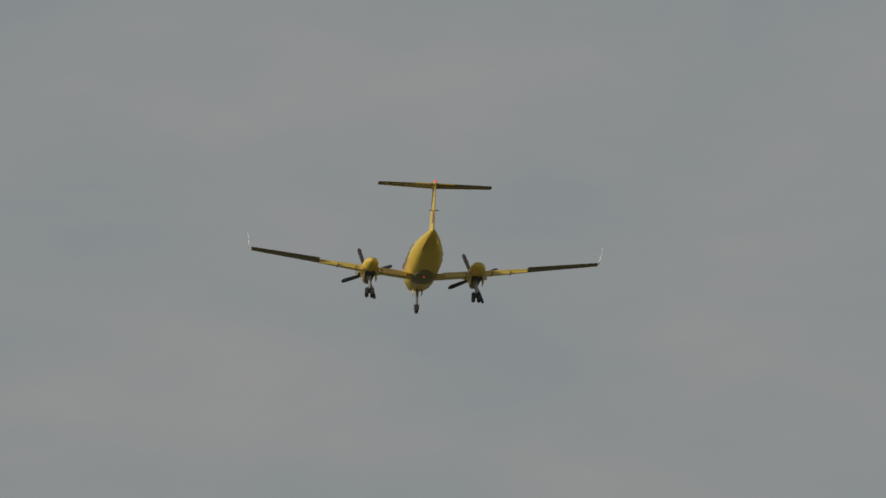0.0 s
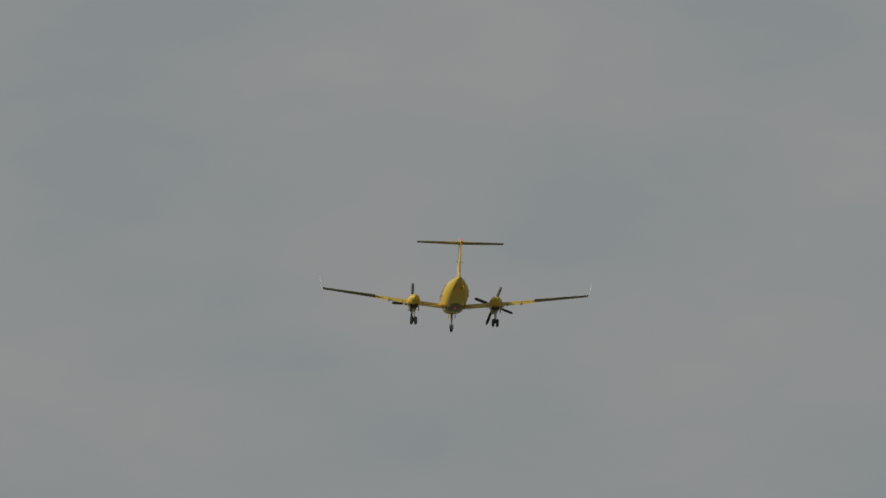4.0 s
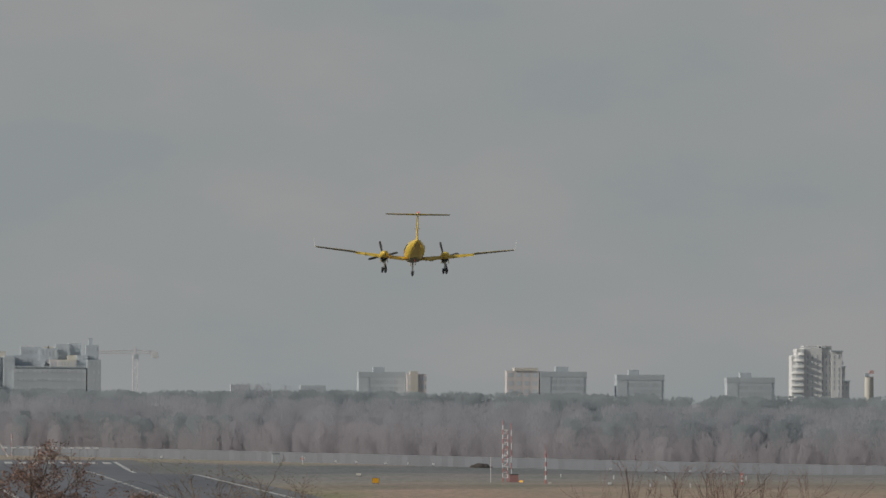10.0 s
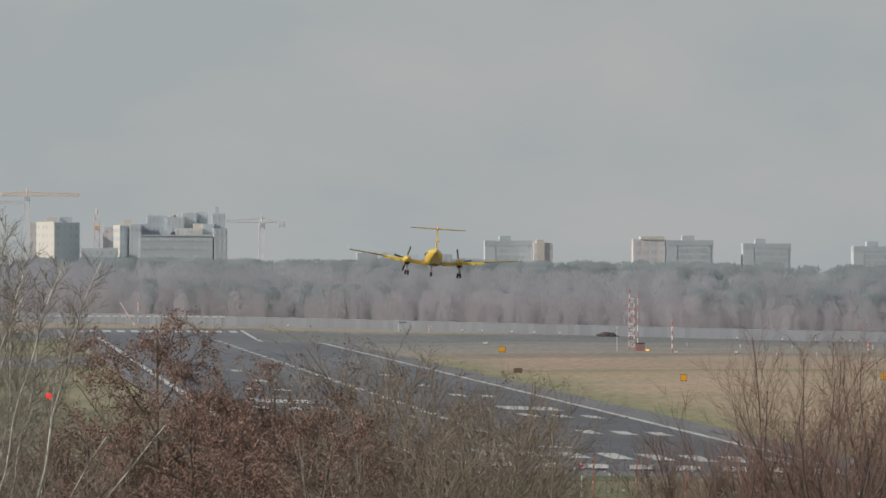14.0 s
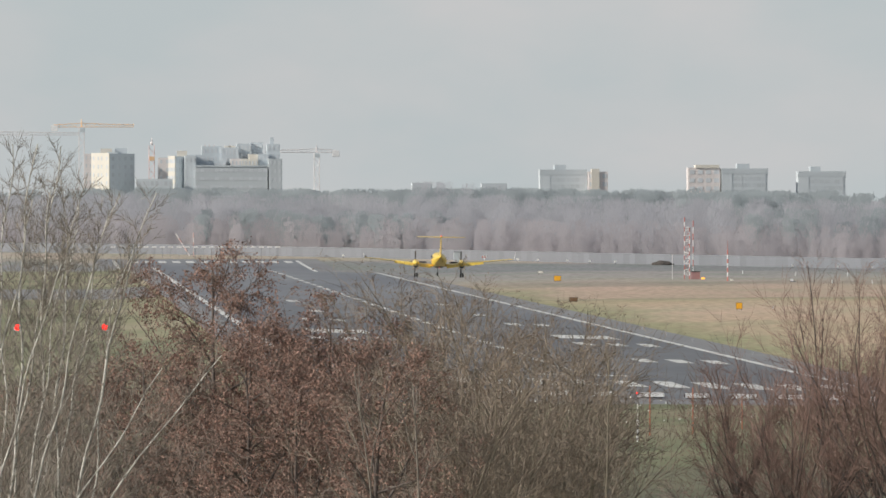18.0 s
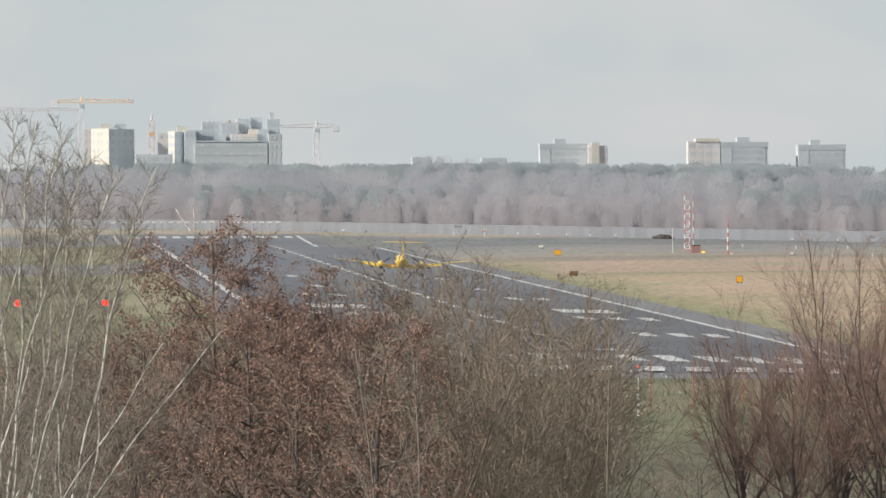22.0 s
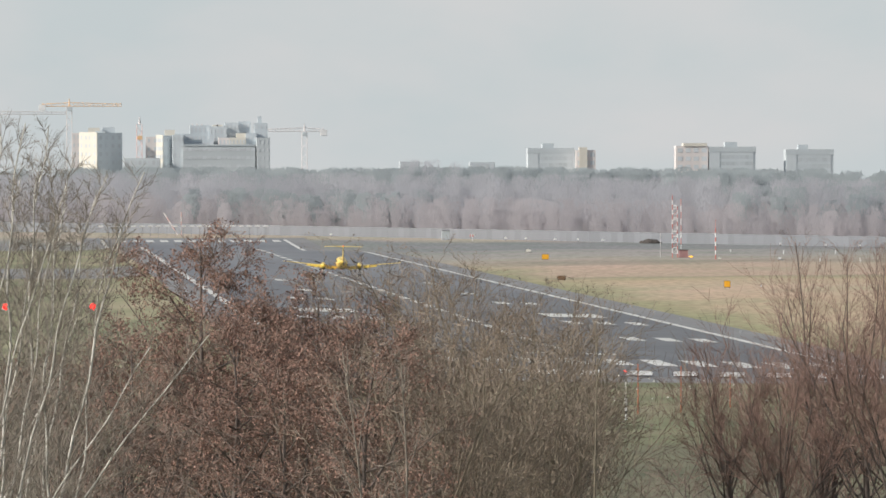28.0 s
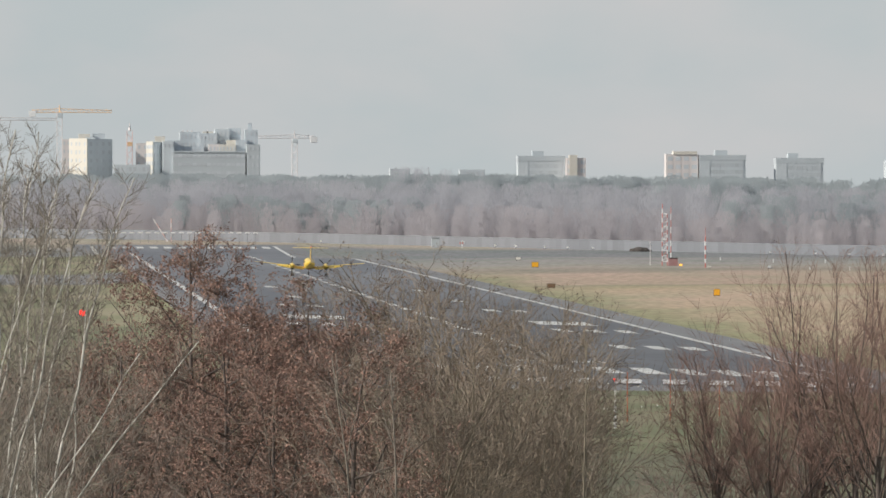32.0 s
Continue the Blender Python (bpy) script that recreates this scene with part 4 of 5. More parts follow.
def tower_crane(u, v_top, jib_to, counter_to, label, mat, dist=FAR + 40, cab=M_GREYWALL, cab_drop=0.0, lattice=M_CRANEGREY):
    """A lattice mast with jib, counter-jib and ballast."""
    ob = tagged(empty("tower_crane"), label, "crane", "tower cranes")
    x, z = far_x(u, dist), far_z(v_top, dist)
    bm = bmesh.new()
    w = 0.9
    for sx in (-w, w):
        for sy in (-w, w):
            add_rod(bm, (x + sx, dist + sy, -2), (x + sx, dist + sy, z), 0.11, sides=4)
    k, zz = 0, -2.0
    while zz < z - 1.8:
        a, b = (-w, w) if k % 2 else (w, -w)
        add_rod(bm, (x + a, dist - w, zz), (x + b, dist - w, zz + 1.8), 0.07, sides=4)
        add_rod(bm, (x + a, dist + w, zz), (x + b, dist + w, zz + 1.8), 0.07, sides=4)
        zz, k = zz + 1.8, k + 1
    part("mast", bm, lattice, ob)
    for name, end in (("jib", jib_to), ("counter_jib", counter_to)):
        xe = far_x(end, dist)
        bm = bmesh.new()
        add_rod(bm, (x, dist - 0.6, z), (xe, dist - 0.6, z), 0.11, sides=4)
        add_rod(bm, (x, dist + 0.6, z), (xe, dist + 0.6, z), 0.11, sides=4)
        add_rod(bm, (x, dist, z + 1.3), (xe, dist, z + 0.7), 0.11, sides=4)
        n = max(3, int(abs(xe - x) / 1.6))
        for i in range(n):
            a, b = x + (xe - x) * i / n, x + (xe - x) * (i + 1) / n
            add_rod(bm, (a, dist - 0.6, z), (b, dist, z + 1.1), 0.06, sides=4)
            add_rod(bm, (b, dist, z + 1.1), (b, dist + 0.6, z), 0.06, sides=4)
        part(name, bm, mat, ob)
    xc = far_x(counter_to, dist)
    if abs(xc - x) > 2:
        part("ballast", box(xc - 1.2, xc + 1.2, dist - 0.9, dist + 0.9, z - 1.5, z + 0.6, 0.1), M_WHITE, ob)
    part("cab", box(x - 0.7, x + 1.0, dist - 1.6, dist + 1.2, z - 1.7 - cab_drop, z - 0.3 - cab_drop, 0.1), cab, ob)
    part("apex", rod((x, dist, z), (x, dist, z + 2.6), 0.4, 0.15, 6), mat, ob)
    return ob


tower_crane(140, 202, 232, 92, "orange tower crane over the building site", M_CRANE, lattice=M_PINKWALL)
tower_crane(556, 247, 488, 590, "pale tower crane with white ballast blocks", M_CRANEGREY)
tower_crane(264, 234, 266, 262, "narrow crane mast with red cab", M_CRANEGREY, cab=M_CRANE, cab_drop=3.6, lattice=M_HAZEDRED)
tower_crane(-40, 216, 134, -70, "greyish tower crane with a long thin jib", M_CRANEGREY, FAR + 200)

# ---- things on the airfield ----


def banded_rod(parent, name, x, y, z0, z1, r, bands):
    for k in range(bands):
        a, b = z0 + (z1 - z0) * k / bands, z0 + (z1 - z0) * (k + 1) / bands
        part(name, rod((x, y, a), (x, y, b), r, sides=8), M_RED if k % 2 == 0 else M_WHITE, parent)


M_HUT = material("hut_red", [(0.36, 0.20, 0.20), (0.42, 0.25, 0.25)], 1.0, 0.7, fine=0.1)
mast = tagged(empty("glide_path_mast", pose(0, 0, ground_z(2360))), "red and white lattice antenna mast with aerials", "antenna mast")
MX, MY = 122.4, 2365
for dx in (-0.45, 0.45):
    banded_rod(mast, "mast_leg", MX + dx, MY, 0, 11.1 if dx < 0 else 9.2, 0.075, 13)
for k in range(9):
    part("rung", rod((MX - 0.45, MY, 0.8 + k), (MX + 0.45, MY, 0.8 + k), 0.05, sides=6), M_WHITE, mast)
    part("diagonal", rod((MX - 0.45, MY, 0.8 + k * 0.95), (MX + 0.45, MY, 1.7 + k * 0.95), 0.04, sides=6), M_RED if k % 2 else M_WHITE, mast)
for z in (4.6, 7.0, 9.2):
    part("aerial", box(MX - 0.25, MX + 0.35, MY - 0.75, MY - 0.2, z, z + 0.18, 0.03), M_WHITE, mast)
banded_rod(mast, "guard_leg", MX + 1.15, MY + 1, 0, 10.5, 0.07, 9)

hut = tagged(empty("equipment_hut", pose(0, 0, ground_z(2360))), "small red equipment hut beside the antenna mast", "hut")
part("hut_wall", box(MX + 0.7, MX + 2.3, MY - 0.8, MY + 1.2, 0, 1.35, 0.04), M_HUT, hut)
part("hut_roof", box(MX + 0.65, MX + 2.4, MY - 0.9, MY + 1.3, 1.35, 1.45), M_DARK, hut)
part("hut_lamp", box(MX + 2.5, MX + 3.1, MY - 1.4, MY - 0.9, 0.05, 0.32, 0.05), M_AMBER, hut, "warm glowing lamp")

mon = tagged(empty("monitor_mast", pose(127.3, 2322, ground_z(2322))), "thin red and white monitor mast", "antenna mast")
banded_rod(mon, "mast_tube", 0, 0, 0, 5.4, 0.12, 7)
part("whip", rod((0, 0, 5.4), (0, 0, 7.0), 0.05, 0.03, 6), M_RED, mon)
part("foot_lamp", box(0.4, 1.0, -0.3, 0.2, 0.0, 0.28, 0.05), M_PALE, mon)

pole = tagged(empty("grey_pole", pose(120.2, 2373, ground_z(2373))), "thin grey pole with crossarm", "pole")
part("pole_tube", rod((0, 0, 0), (0, 0, 4.6), 0.06, 0.045, 6), M_CRANEGREY, pole)
part("crossarm", rod((-0.4, 0, 3.6), (0.4, 0, 3.6), 0.04, sides=6), M_FENCE, pole)


def sign(x, y, w, h, label, mat=M_SIGN, lit=True):
    ob = tagged(empty("runway_sign", pose(x, y, at(x, y))), label, "sign", "airfield signs")
    part("panel", box(-w / 2, w / 2, -0.08, 0.08, 0.18, 0.18 + h, 0.03), mat, ob)
    for s in (-0.35, 0.35):
        part("foot", box(s * w - 0.04, s * w + 0.04, -0.06, 0.06, 0, 0.2), M_DARK, ob)
    part("frame_edge", box(-w / 2 - 0.04, w / 2 + 0.04, 0.081, 0.12, 0.14, 0.22 + h), M_DARK, ob)
    return ob


sign(98.7, 2351, 1.15, 0.85, "yellow airfield sign standing in the grass")
sign(99.2, 1781, 0.78, 0.80, "square yellow airfield sign in the dry grass")
sign(126.1, 1781, 0.78, 0.80, "square yellow airfield sign further along the grass")
sign(84.0, 1945, 1.15, 0.55, "brown boxy airfield sign beside the verge", M_BROWN)
sign(103.6, 2545, 1.0, 0.5, "small pale distance board in the grass", M_PALE)

heap = bmesh.new()
bmesh.ops.create_icosphere(heap, subdivisions=4, radius=1)
for v in heap.verts:
    n = noise.noise(v.co * 2.4) * 0.25 + 1
    v.co = Vector((v.co.x * 2.6 * n, v.co.y * 2.2 * n, max(-0.1, v.co.z * 1.0 * n)))
heap_ob = part("soil_mound", heap, M_SOIL)
heap_ob.matrix_basis = pose(158.0, 3165, ground_z(3165))
tagged(heap_ob, "low mound of dark soil on the grass", "soil mound")

# white hut, markers and a crossed barrier near the fence
cabin = tagged(empty("airfield_cabin"), "small grey cabin before the concrete fence", "cabin")
cy = 3228
part("cabin_wall", box(110.3, 112.2, cy, cy + 2, ground_z(cy), ground_z(cy) + 2.3, 0.03), M_ROOFEDGE, cabin)
part("cabin_roof", box(110.2, 112.3, cy - 0.1, cy + 2.1, ground_z(cy) + 2.3, ground_z(cy) + 2.42), M_FENCE, cabin)

for u in (603, 912, 948, 1000, 1040, 1085, 1400, 1480, 1540, 1600):
    yy = 3560 - 690 * ((u * 0.134 + 60) / 390) - 22
    x = (u + 4) / 23500 * yy
    m = tagged(empty("field_marker", pose(x, yy, ground_z(yy))), "small white field marker on a post", "marker", "field markers")
    part("marker_head", box(-0.28, 0.28, -0.1, 0.1, 0.45, 0.95, 0.06), M_WHITE, m)
    part("marker_post", rod((0, 0, 0), (0, 0, 0.5), 0.07, sides=6), M_FENCE, m)

for u, yy, tall in ((1405, 2460, 0.75), (1497, 2455, 0.75), (1311, 2530, 0.55), (1470, 2268, 0.55), (1541, 2256, 0.65), (1365, 1790, 0.30), (1640, 2450, 0.75)):
    x = (u + 4) / 23500 * yy
    m = tagged(empty("marker_post", pose(x, yy, at(x, yy))), "short white marker post standing in the dry grass", "post", "marker posts")
    part("post_tube", rod((0, 0, 0), (0, 0, tall), 0.09, 0.08, 8), M_WHITE, m)
    part("cap", rod((0, 0, tall), (0, 0, tall + 0.05), 0.10, 0.05, 8), M_FENCE, m)
ob = tagged(empty("equipment_box", pose(137.2, 2300, at(137.2, 2300))), "small white equipment box with grey foot in the grass", "equipment box")
part("box_body", box(-0.28, 0.28, -0.2, 0.2, 0.12, 0.50, 0.03), M_WHITE, ob)
part("box_foot", box(-0.20, 0.75, -0.15, 0.15, 0.0, 0.13), M_FENCE, ob)

ob = tagged(empty("warning_post", pose(162.3, 2330, at(162.3, 2330))), "short red and white banded warning post in the grass", "post")
for k in range(5):
    part("band", rod((0, 0, 0.42 * k), (0, 0, 0.42 * k + 0.42), 0.15, sides=8), M_RED if k % 2 == 0 else M_WHITE, ob)
part("post_head", box(-0.30, 0.30, -0.1, 0.1, 1.45, 1.80, 0.04), M_RED, ob)

cross = tagged(empty("crossed_barrier"), "red and white crossed barrier frame near the runway end", "barrier")
zb = ground_z(3340)
for k in range(5):
    a, b = k / 5, (k + 1) / 5
    part("barrier_bar", rod((44.2 + 3.5 * (1 - a), 3340, zb + 5.6 * a), (44.2 + 3.5 * (1 - b), 3340, zb + 5.6 * b), 0.17, sides=6), M_HAZEDRED if k % 2 else M_CRANEGREY, cross)
    part("barrier_post", rod((48.6, 3341, zb + 5.8 * a), (48.6, 3341, zb + 5.8 * b), 0.14, sides=6), M_CRANEGREY if k % 2 else M_HAZEDRED, cross)

array = tagged(empty("localizer_array"), "row of white antenna elements beyond the runway end", "antenna array")
for k in range(21):
    x, ya = 28 + 2.05 * k, 3300
    part("element", box(x - 0.62, x + 0.62, ya, ya + 0.4, ground_z(ya) + 2.5, ground_z(ya) + 2.82, 0.05), M_WHITE, array)
    part("element_post", rod((x, ya + 0.2, ground_z(ya)), (x, ya + 0.2, ground_z(ya) + 2.4), 0.05, sides=6), M_FENCE, array)
wind = tagged(empty("wind_cone_mast"), "short mast with red and white panels before the fence", "wind mast")
wx, wy = (853 + 4) / 23500 * 3210, 3210
part("mast_tube", rod((wx, wy, ground_z(wy)), (wx, wy, ground_z(wy) + 2.0), 0.06, sides=6), M_WHITE, wind)
for k in range(4):
    part("panel", box(wx - 0.56 + 0.28 * k, wx - 0.30 + 0.28 * k, wy - 0.1, wy + 0.1, ground_z(wy) + 1.1 + 0.15 * (k % 2), ground_z(wy) + 1.6 + 0.15 * (k % 2), 0.03), M_RED if k % 2 == 0 else M_WHITE, wind)

# approach path lights beside the touchdown zone
for x in (11.4, 1.9):
    ob = tagged(empty("slope_indicator", pose(x, 1450, at(x, 1450))), "white lamp box showing red beside the runway", "lamp box", "slope indicator lights")
    part("lamp_box", box(-0.45, 0.45, -0.3, 0.7, 0.45, 0.95, 0.04), M_WHITE, ob)
    # the lens is oversized: the lamp's glow is built into its shape
    bm = bmesh.new()
    bmesh.ops.create_uvsphere(bm, u_segments=12, v_segments=8, radius=0.36, matrix=Matrix.Translation((0, -0.3, 0.85)) @ Matrix.Diagonal((1, 0.3, 1, 1)))
    part("lens", bm, M_REDLAMP, ob, "red glowing lens")
    for s in (-0.3, 0.3):
        part("leg", rod((s, 0, 0), (s, 0, 0.5), 0.05, sides=6), M_METAL, ob)

# low edge lamps stand on the tarmac's margins
for k in range(22):
    for d in (-26.2, 24.6):
        y = 1075 + 60 * k
        ob = tagged(empty("edge_lamp", pose(centre(y) + d, y, field_z(d, y) + 0.03)), "small grey runway edge lamp on a short stem", "runway lamp", "runway edge lamps")
        part("stem", rod((0, 0, 0), (0, 0, 0.20), 0.03, sides=6), M_METAL, ob)
        part("lamp_head", rod((0, 0, 0.18), (0, 0, 0.34), 0.10, 0.07, 8), M_METAL, ob)
# threshold light boards and poles in front of the runway
for k in range(-4, 6):
    d = 0.1 + 3.52 * k
    ob = tagged(empty("threshold_board", pose(centre(1004) + d, 1004, field_z(d, 1004) + 0.03)), "low white board at the runway threshold", "light board", "threshold boards")
    bm = bmesh.new()
    loft(bm, [[(x, -0.3, 0.08), (x, 0.3, 0.08), (x * 0.94, 0.26, h), (x * 0.94, -0.26, h)] for x, h in ((-1.02, 0.34), (-0.92, 0.42), (0.92, 0.42), (1.02, 0.34))])
    part("board", bm, M_WHITE, ob)
    part("board_foot", box(-0.9, 0.9, -0.2, 0.2, 0.0, 0.1), M_DARK, ob)
    for s in (-0.98, 0.98):
        part("end_cap", box(s - 0.04, s + 0.04, -0.31, -0.2, 0.10, 0.33, 0.01), M_DARK if k else M_WHITE, ob)
    if k == 0:
        bm = bmesh.new()
        bmesh.ops.create_uvsphere(bm, u_segments=10, v_segments=6, radius=0.10, matrix=Matrix.Translation((-1.06, -0.32, 0.36)))
        part("board_lamp", bm, M_REDLAMP, ob, "red glowing lamp")

for x, y, h in ((42.1, 860, 3.25), (45.1, 864, 3.05), (49.2, 880, 2.2)):
    ob = tagged(empty("orange_pole", pose(x, y, at(x, y))), "thin orange approach light pole in the grass", "pole", "approach poles")
    part("pole_tube", rod((0, 0, 0), (0, 0, h), 0.045, 0.035, 8), M_ORANGE, ob)
    part("pole_collar", rod((0, 0, h * 0.5), (0, 0, h * 0.5 + 0.1), 0.06, sides=8), M_RED, ob)
ob = tagged(empty("banded_post", pose(40.4, 841, at(40.4, 841))), "white and dark banded post in the grass", "post")
for k in range(7):
    part("band", rod((0, 0, 0.2 * k), (0, 0, 0.2 * k + 0.2), 0.09, sides=8), M_WHITE if k in (0, 1, 3, 5, 6) else M_DARK, ob)
part("upper_tube", rod((0, 0, 1.4), (0, 0, 2.4), 0.05, 0.04, 8), M_PALE, ob)
ob = tagged(empty("concrete_slab", pose(32.0, 702, at(32.0, 702))), "pale concrete lamp slab lying in the grass", "slab")
part("slab_top", box(-0.50, 0.50, -0.5, 0.5, 0.25, 0.40, 0.04), M_FENCE, ob)
part("slab_base", box(-0.4, 0.4, -0.35, 0.35, 0.0, 0.26), M_DARK, ob)

# ---- foreground trees ----


class Tree:
    def __init__(self, seed):
        self.rnd = random.Random(seed)
        self.tubes = {0: ([], []), 1: [], 2: ([], []), 3: ([], [])}
        self.tips = []

    def tube(self, store, pts, radii, sides):
        verts, faces = store
        base = len(verts)
        up = Vector((0.31, 0.17, 0.93))
        for i, p in enumerate(pts):
            d = (pts[min(i + 1, len(pts) - 1)] - pts[max(i - 1, 0)]).normalized()
            a = d.cross(up)
            if a.length < 1e-3:
                a = d.cross(Vector((1, 0, 0)))
            a.normalize()
            b = d.cross(a)
            for k in range(sides):
                g = 2 * math.pi * k / sides
                verts.append(p + (a * math.cos(g) + b * math.sin(g)) * radii[i])
        for i in range(len(pts) - 1):
            for k in range(sides):
                q = base + i * sides
                faces.append((q + k, q + (k + 1) % sides, q + sides + (k + 1) % sides, q + sides + k))

    def line(self, p, d, length, steps, wob, lift):
        pts = [p.copy()]
        d = d.normalized()
        for _ in range(steps):
            d = (d + Vector((self.rnd.gauss(0, wob), self.rnd.gauss(0, wob), self.rnd.gauss(0, wob) + lift))).normalized()
            pts.append(pts[-1] + d * (length / steps))
        return pts

    def side(self, pts, s, angle, round_to=None):
        """A point at s along a line and a direction that leaves it at the given angle, on a given or on any side."""
        f = s * (len(pts) - 1)
        i = min(int(f), len(pts) - 2)
        p = pts[i].lerp(pts[i + 1], f - i)
        d = (pts[i + 1] - pts[i]).normalized()
        a = d.orthogonal().normalized()
        a.rotate(Matrix.Rotation(self.rnd.uniform(0, 6.283) if round_to is None else round_to, 3, d))
        return p, (d * math.cos(angle) + a * math.sin(angle)).normalized()


def build_tree(name, x, y, height, seed, label, bark, twig, fork=0.45, limbs=9, limb_len=0.5, angle=0.55, lift=0.10, branches=11, twigs=7,
               trunk_r=0.15, twig_r=0.011, leaf=None, leaves=0, leaf_size=0.10, lean=(0, 0), top=0.96, limb_r=0.55, vase=0.0, crest=0.98, splay=1.0):
    t = Tree(seed)
    rnd = t.rnd
    tree = tagged(empty(name, pose(x, y, 0)), label, "tree", "trees before the runway")
    trunk = t.line(Vector((0, 0, -0.2)), Vector((lean[0], lean[1], 1)), height * (vase or top) * math.hypot(1, lean[0]), 12, 0.035 if not lean[0] else 0.022, 0.03 if abs(lean[0]) < 0.05 else 0.0)
    n = len(trunk) - 1
    t.tube(t.tubes[0], trunk, [trunk_r * (1 - (0.55 if vase else 0.92) * i / n) + 0.012 for i in range(n + 1)], 8)
    for k in range(limbs):
        s = fork + (0.97 - fork) * (k + rnd.uniform(0, 0.8)) / limbs
        p, d = t.side(trunk, s, angle * rnd.uniform(0.7, 1.35), k * 2.4 + rnd.uniform(-0.5, 0.5))
        length = height * limb_len * (1.15 - s) * rnd.uniform(0.85, 1.25) + 0.5
        r = max(0.011, trunk_r * (1 - 0.92 * s) * limb_r)
        if vase:
            # long limbs fan up from the head of a short trunk
            p, d = t.side(trunk, s, angle * rnd.uniform(0.25, 1.3), k * 2.4 + rnd.uniform(-0.5, 0.5))
            length = height * limb_len * rnd.uniform(0.7, 1.1)
            r = trunk_r * limb_r * rnd.uniform(0.7, 1.1)
        pts = t.line(p, d, length, 7, 0.09, lift)
        # each limb is a tube of its own; heights are fitted further down
        store = ([], [])
        t.tube(store, pts, [r * (1 - 0.85 * i / 7) + 0.008 for i in range(8)], 6)
        t.tubes[1].append(store)
        for j in range(branches):
            s2 = rnd.uniform(0.15, 1.0)
            p2, d2 = t.side(pts, s2, rnd.uniform(0.4, 0.95) * splay)
            l2 = length * rnd.uniform(0.22, 0.48) * (1.25 - s2 * 0.6)
            pts2 = t.line(p2, d2, l2, 5, 0.13, lift * 0.8)
            r2 = max(twig_r * 1.4, r * 0.4 * (1.1 - s2 * 0.7))
            t.tube(t.tubes[2], pts2, [r2 * (1 - 0.7 * i / 5) for i in range(6)], 4)
            for q in range(twigs):
                s3 = rnd.uniform(0.15, 1.0)
                p3, d3 = t.side(pts2, s3, rnd.uniform(0.35, 1.0) * splay)
                l3 = rnd.uniform(0.35, 0.95)
                pts3 = t.line(p3, d3, l3, 3, 0.16, lift * 0.7)
                t.tube(t.tubes[3], pts3, [twig_r, twig_r * 0.95, twig_r * 0.85, twig_r * 0.65], 3)
                t.tips.append(pts3)
    # the crown is squashed or stretched to fit the camera's view, over its foot
    stores = [t.tubes[0], *t.tubes[1], t.tubes[2], t.tubes[3]]
    reach = sorted(pts[-1].z for pts in t.tips)[int(len(t.tips) * crest)]
    squash, drift = min(1.45 if vase else 1.0, height / reach), (trunk[-1].x / trunk[-1].z if not lean[0] else 0.0)
    for q in itertools.chain((q for st in stores for q in st[0]), (q for pts in t.tips for q in pts)):
        q.x -= drift * q.z
        q.z *= squash
        if q.z > height:
            q.z = height + (q.z - height) * 0.35
    smooth(raw("trunk", *t.tubes[0], bark, tree))
    for store in t.tubes[1]:
        smooth(raw("limb", *store, bark, tree))
    tagged(raw("branch_mass", *t.tubes[2], twig, tree), kind="stuff")
    tagged(raw("twig_mass", *t.tubes[3], twig, tree), kind="stuff")
    if leaf is not None:
        verts, faces = [], []
        # withered leaves hang on in bunches on part of the twigs
        kept = rnd.sample(t.tips, max(1, len(t.tips) * 2 // 5))
        for k in range(leaves):
            pts = rnd.choice(kept)
            c = pts[rnd.randrange(1, 4)] + Vector((rnd.gauss(0, 0.07), rnd.gauss(0, 0.07), rnd.gauss(-0.04, 0.07)))
            a = Vector((rnd.gauss(0, 1), rnd.gauss(0, 1), rnd.gauss(0, 1) - 0.5)).normalized()
            b = a.orthogonal().normalized()
            b.rotate(Matrix.Rotation(rnd.uniform(0, 6.28), 3, a))
            e = leaf_size * rnd.uniform(0.6, 1.4)
            i = len(verts)
            nrm = a.cross(b)
            verts.extend((c, c + a * e * 0.5 + b * e * 0.34 + nrm * e * 0.12, c + a * e, c + a * e * 0.5 - b * e * 0.34 + nrm * e * 0.12))
            faces.extend(((i, i + 1, i + 2), (i, i + 2, i + 3)))
        tagged(raw("leaf_mass", verts, faces, leaf, tree), kind="stuff")
    return tree


def tree_x(u, y):
    return (u + 4) / 23500 * y


def tree_h(v, y):
    return EYE[2] + (299 - v) / 23500 * y


BIRCH = "slender leafless birch with pale bark and fine twigs"
OAK = "tree holding withered reddish brown leaves"
WILLOW = "leafless olive brown tree with dense fine twigs"
SHRUB = "tangled leafless brown shrub among the trees"
ALDER = "leafless reddish brown tree with upright twigs"


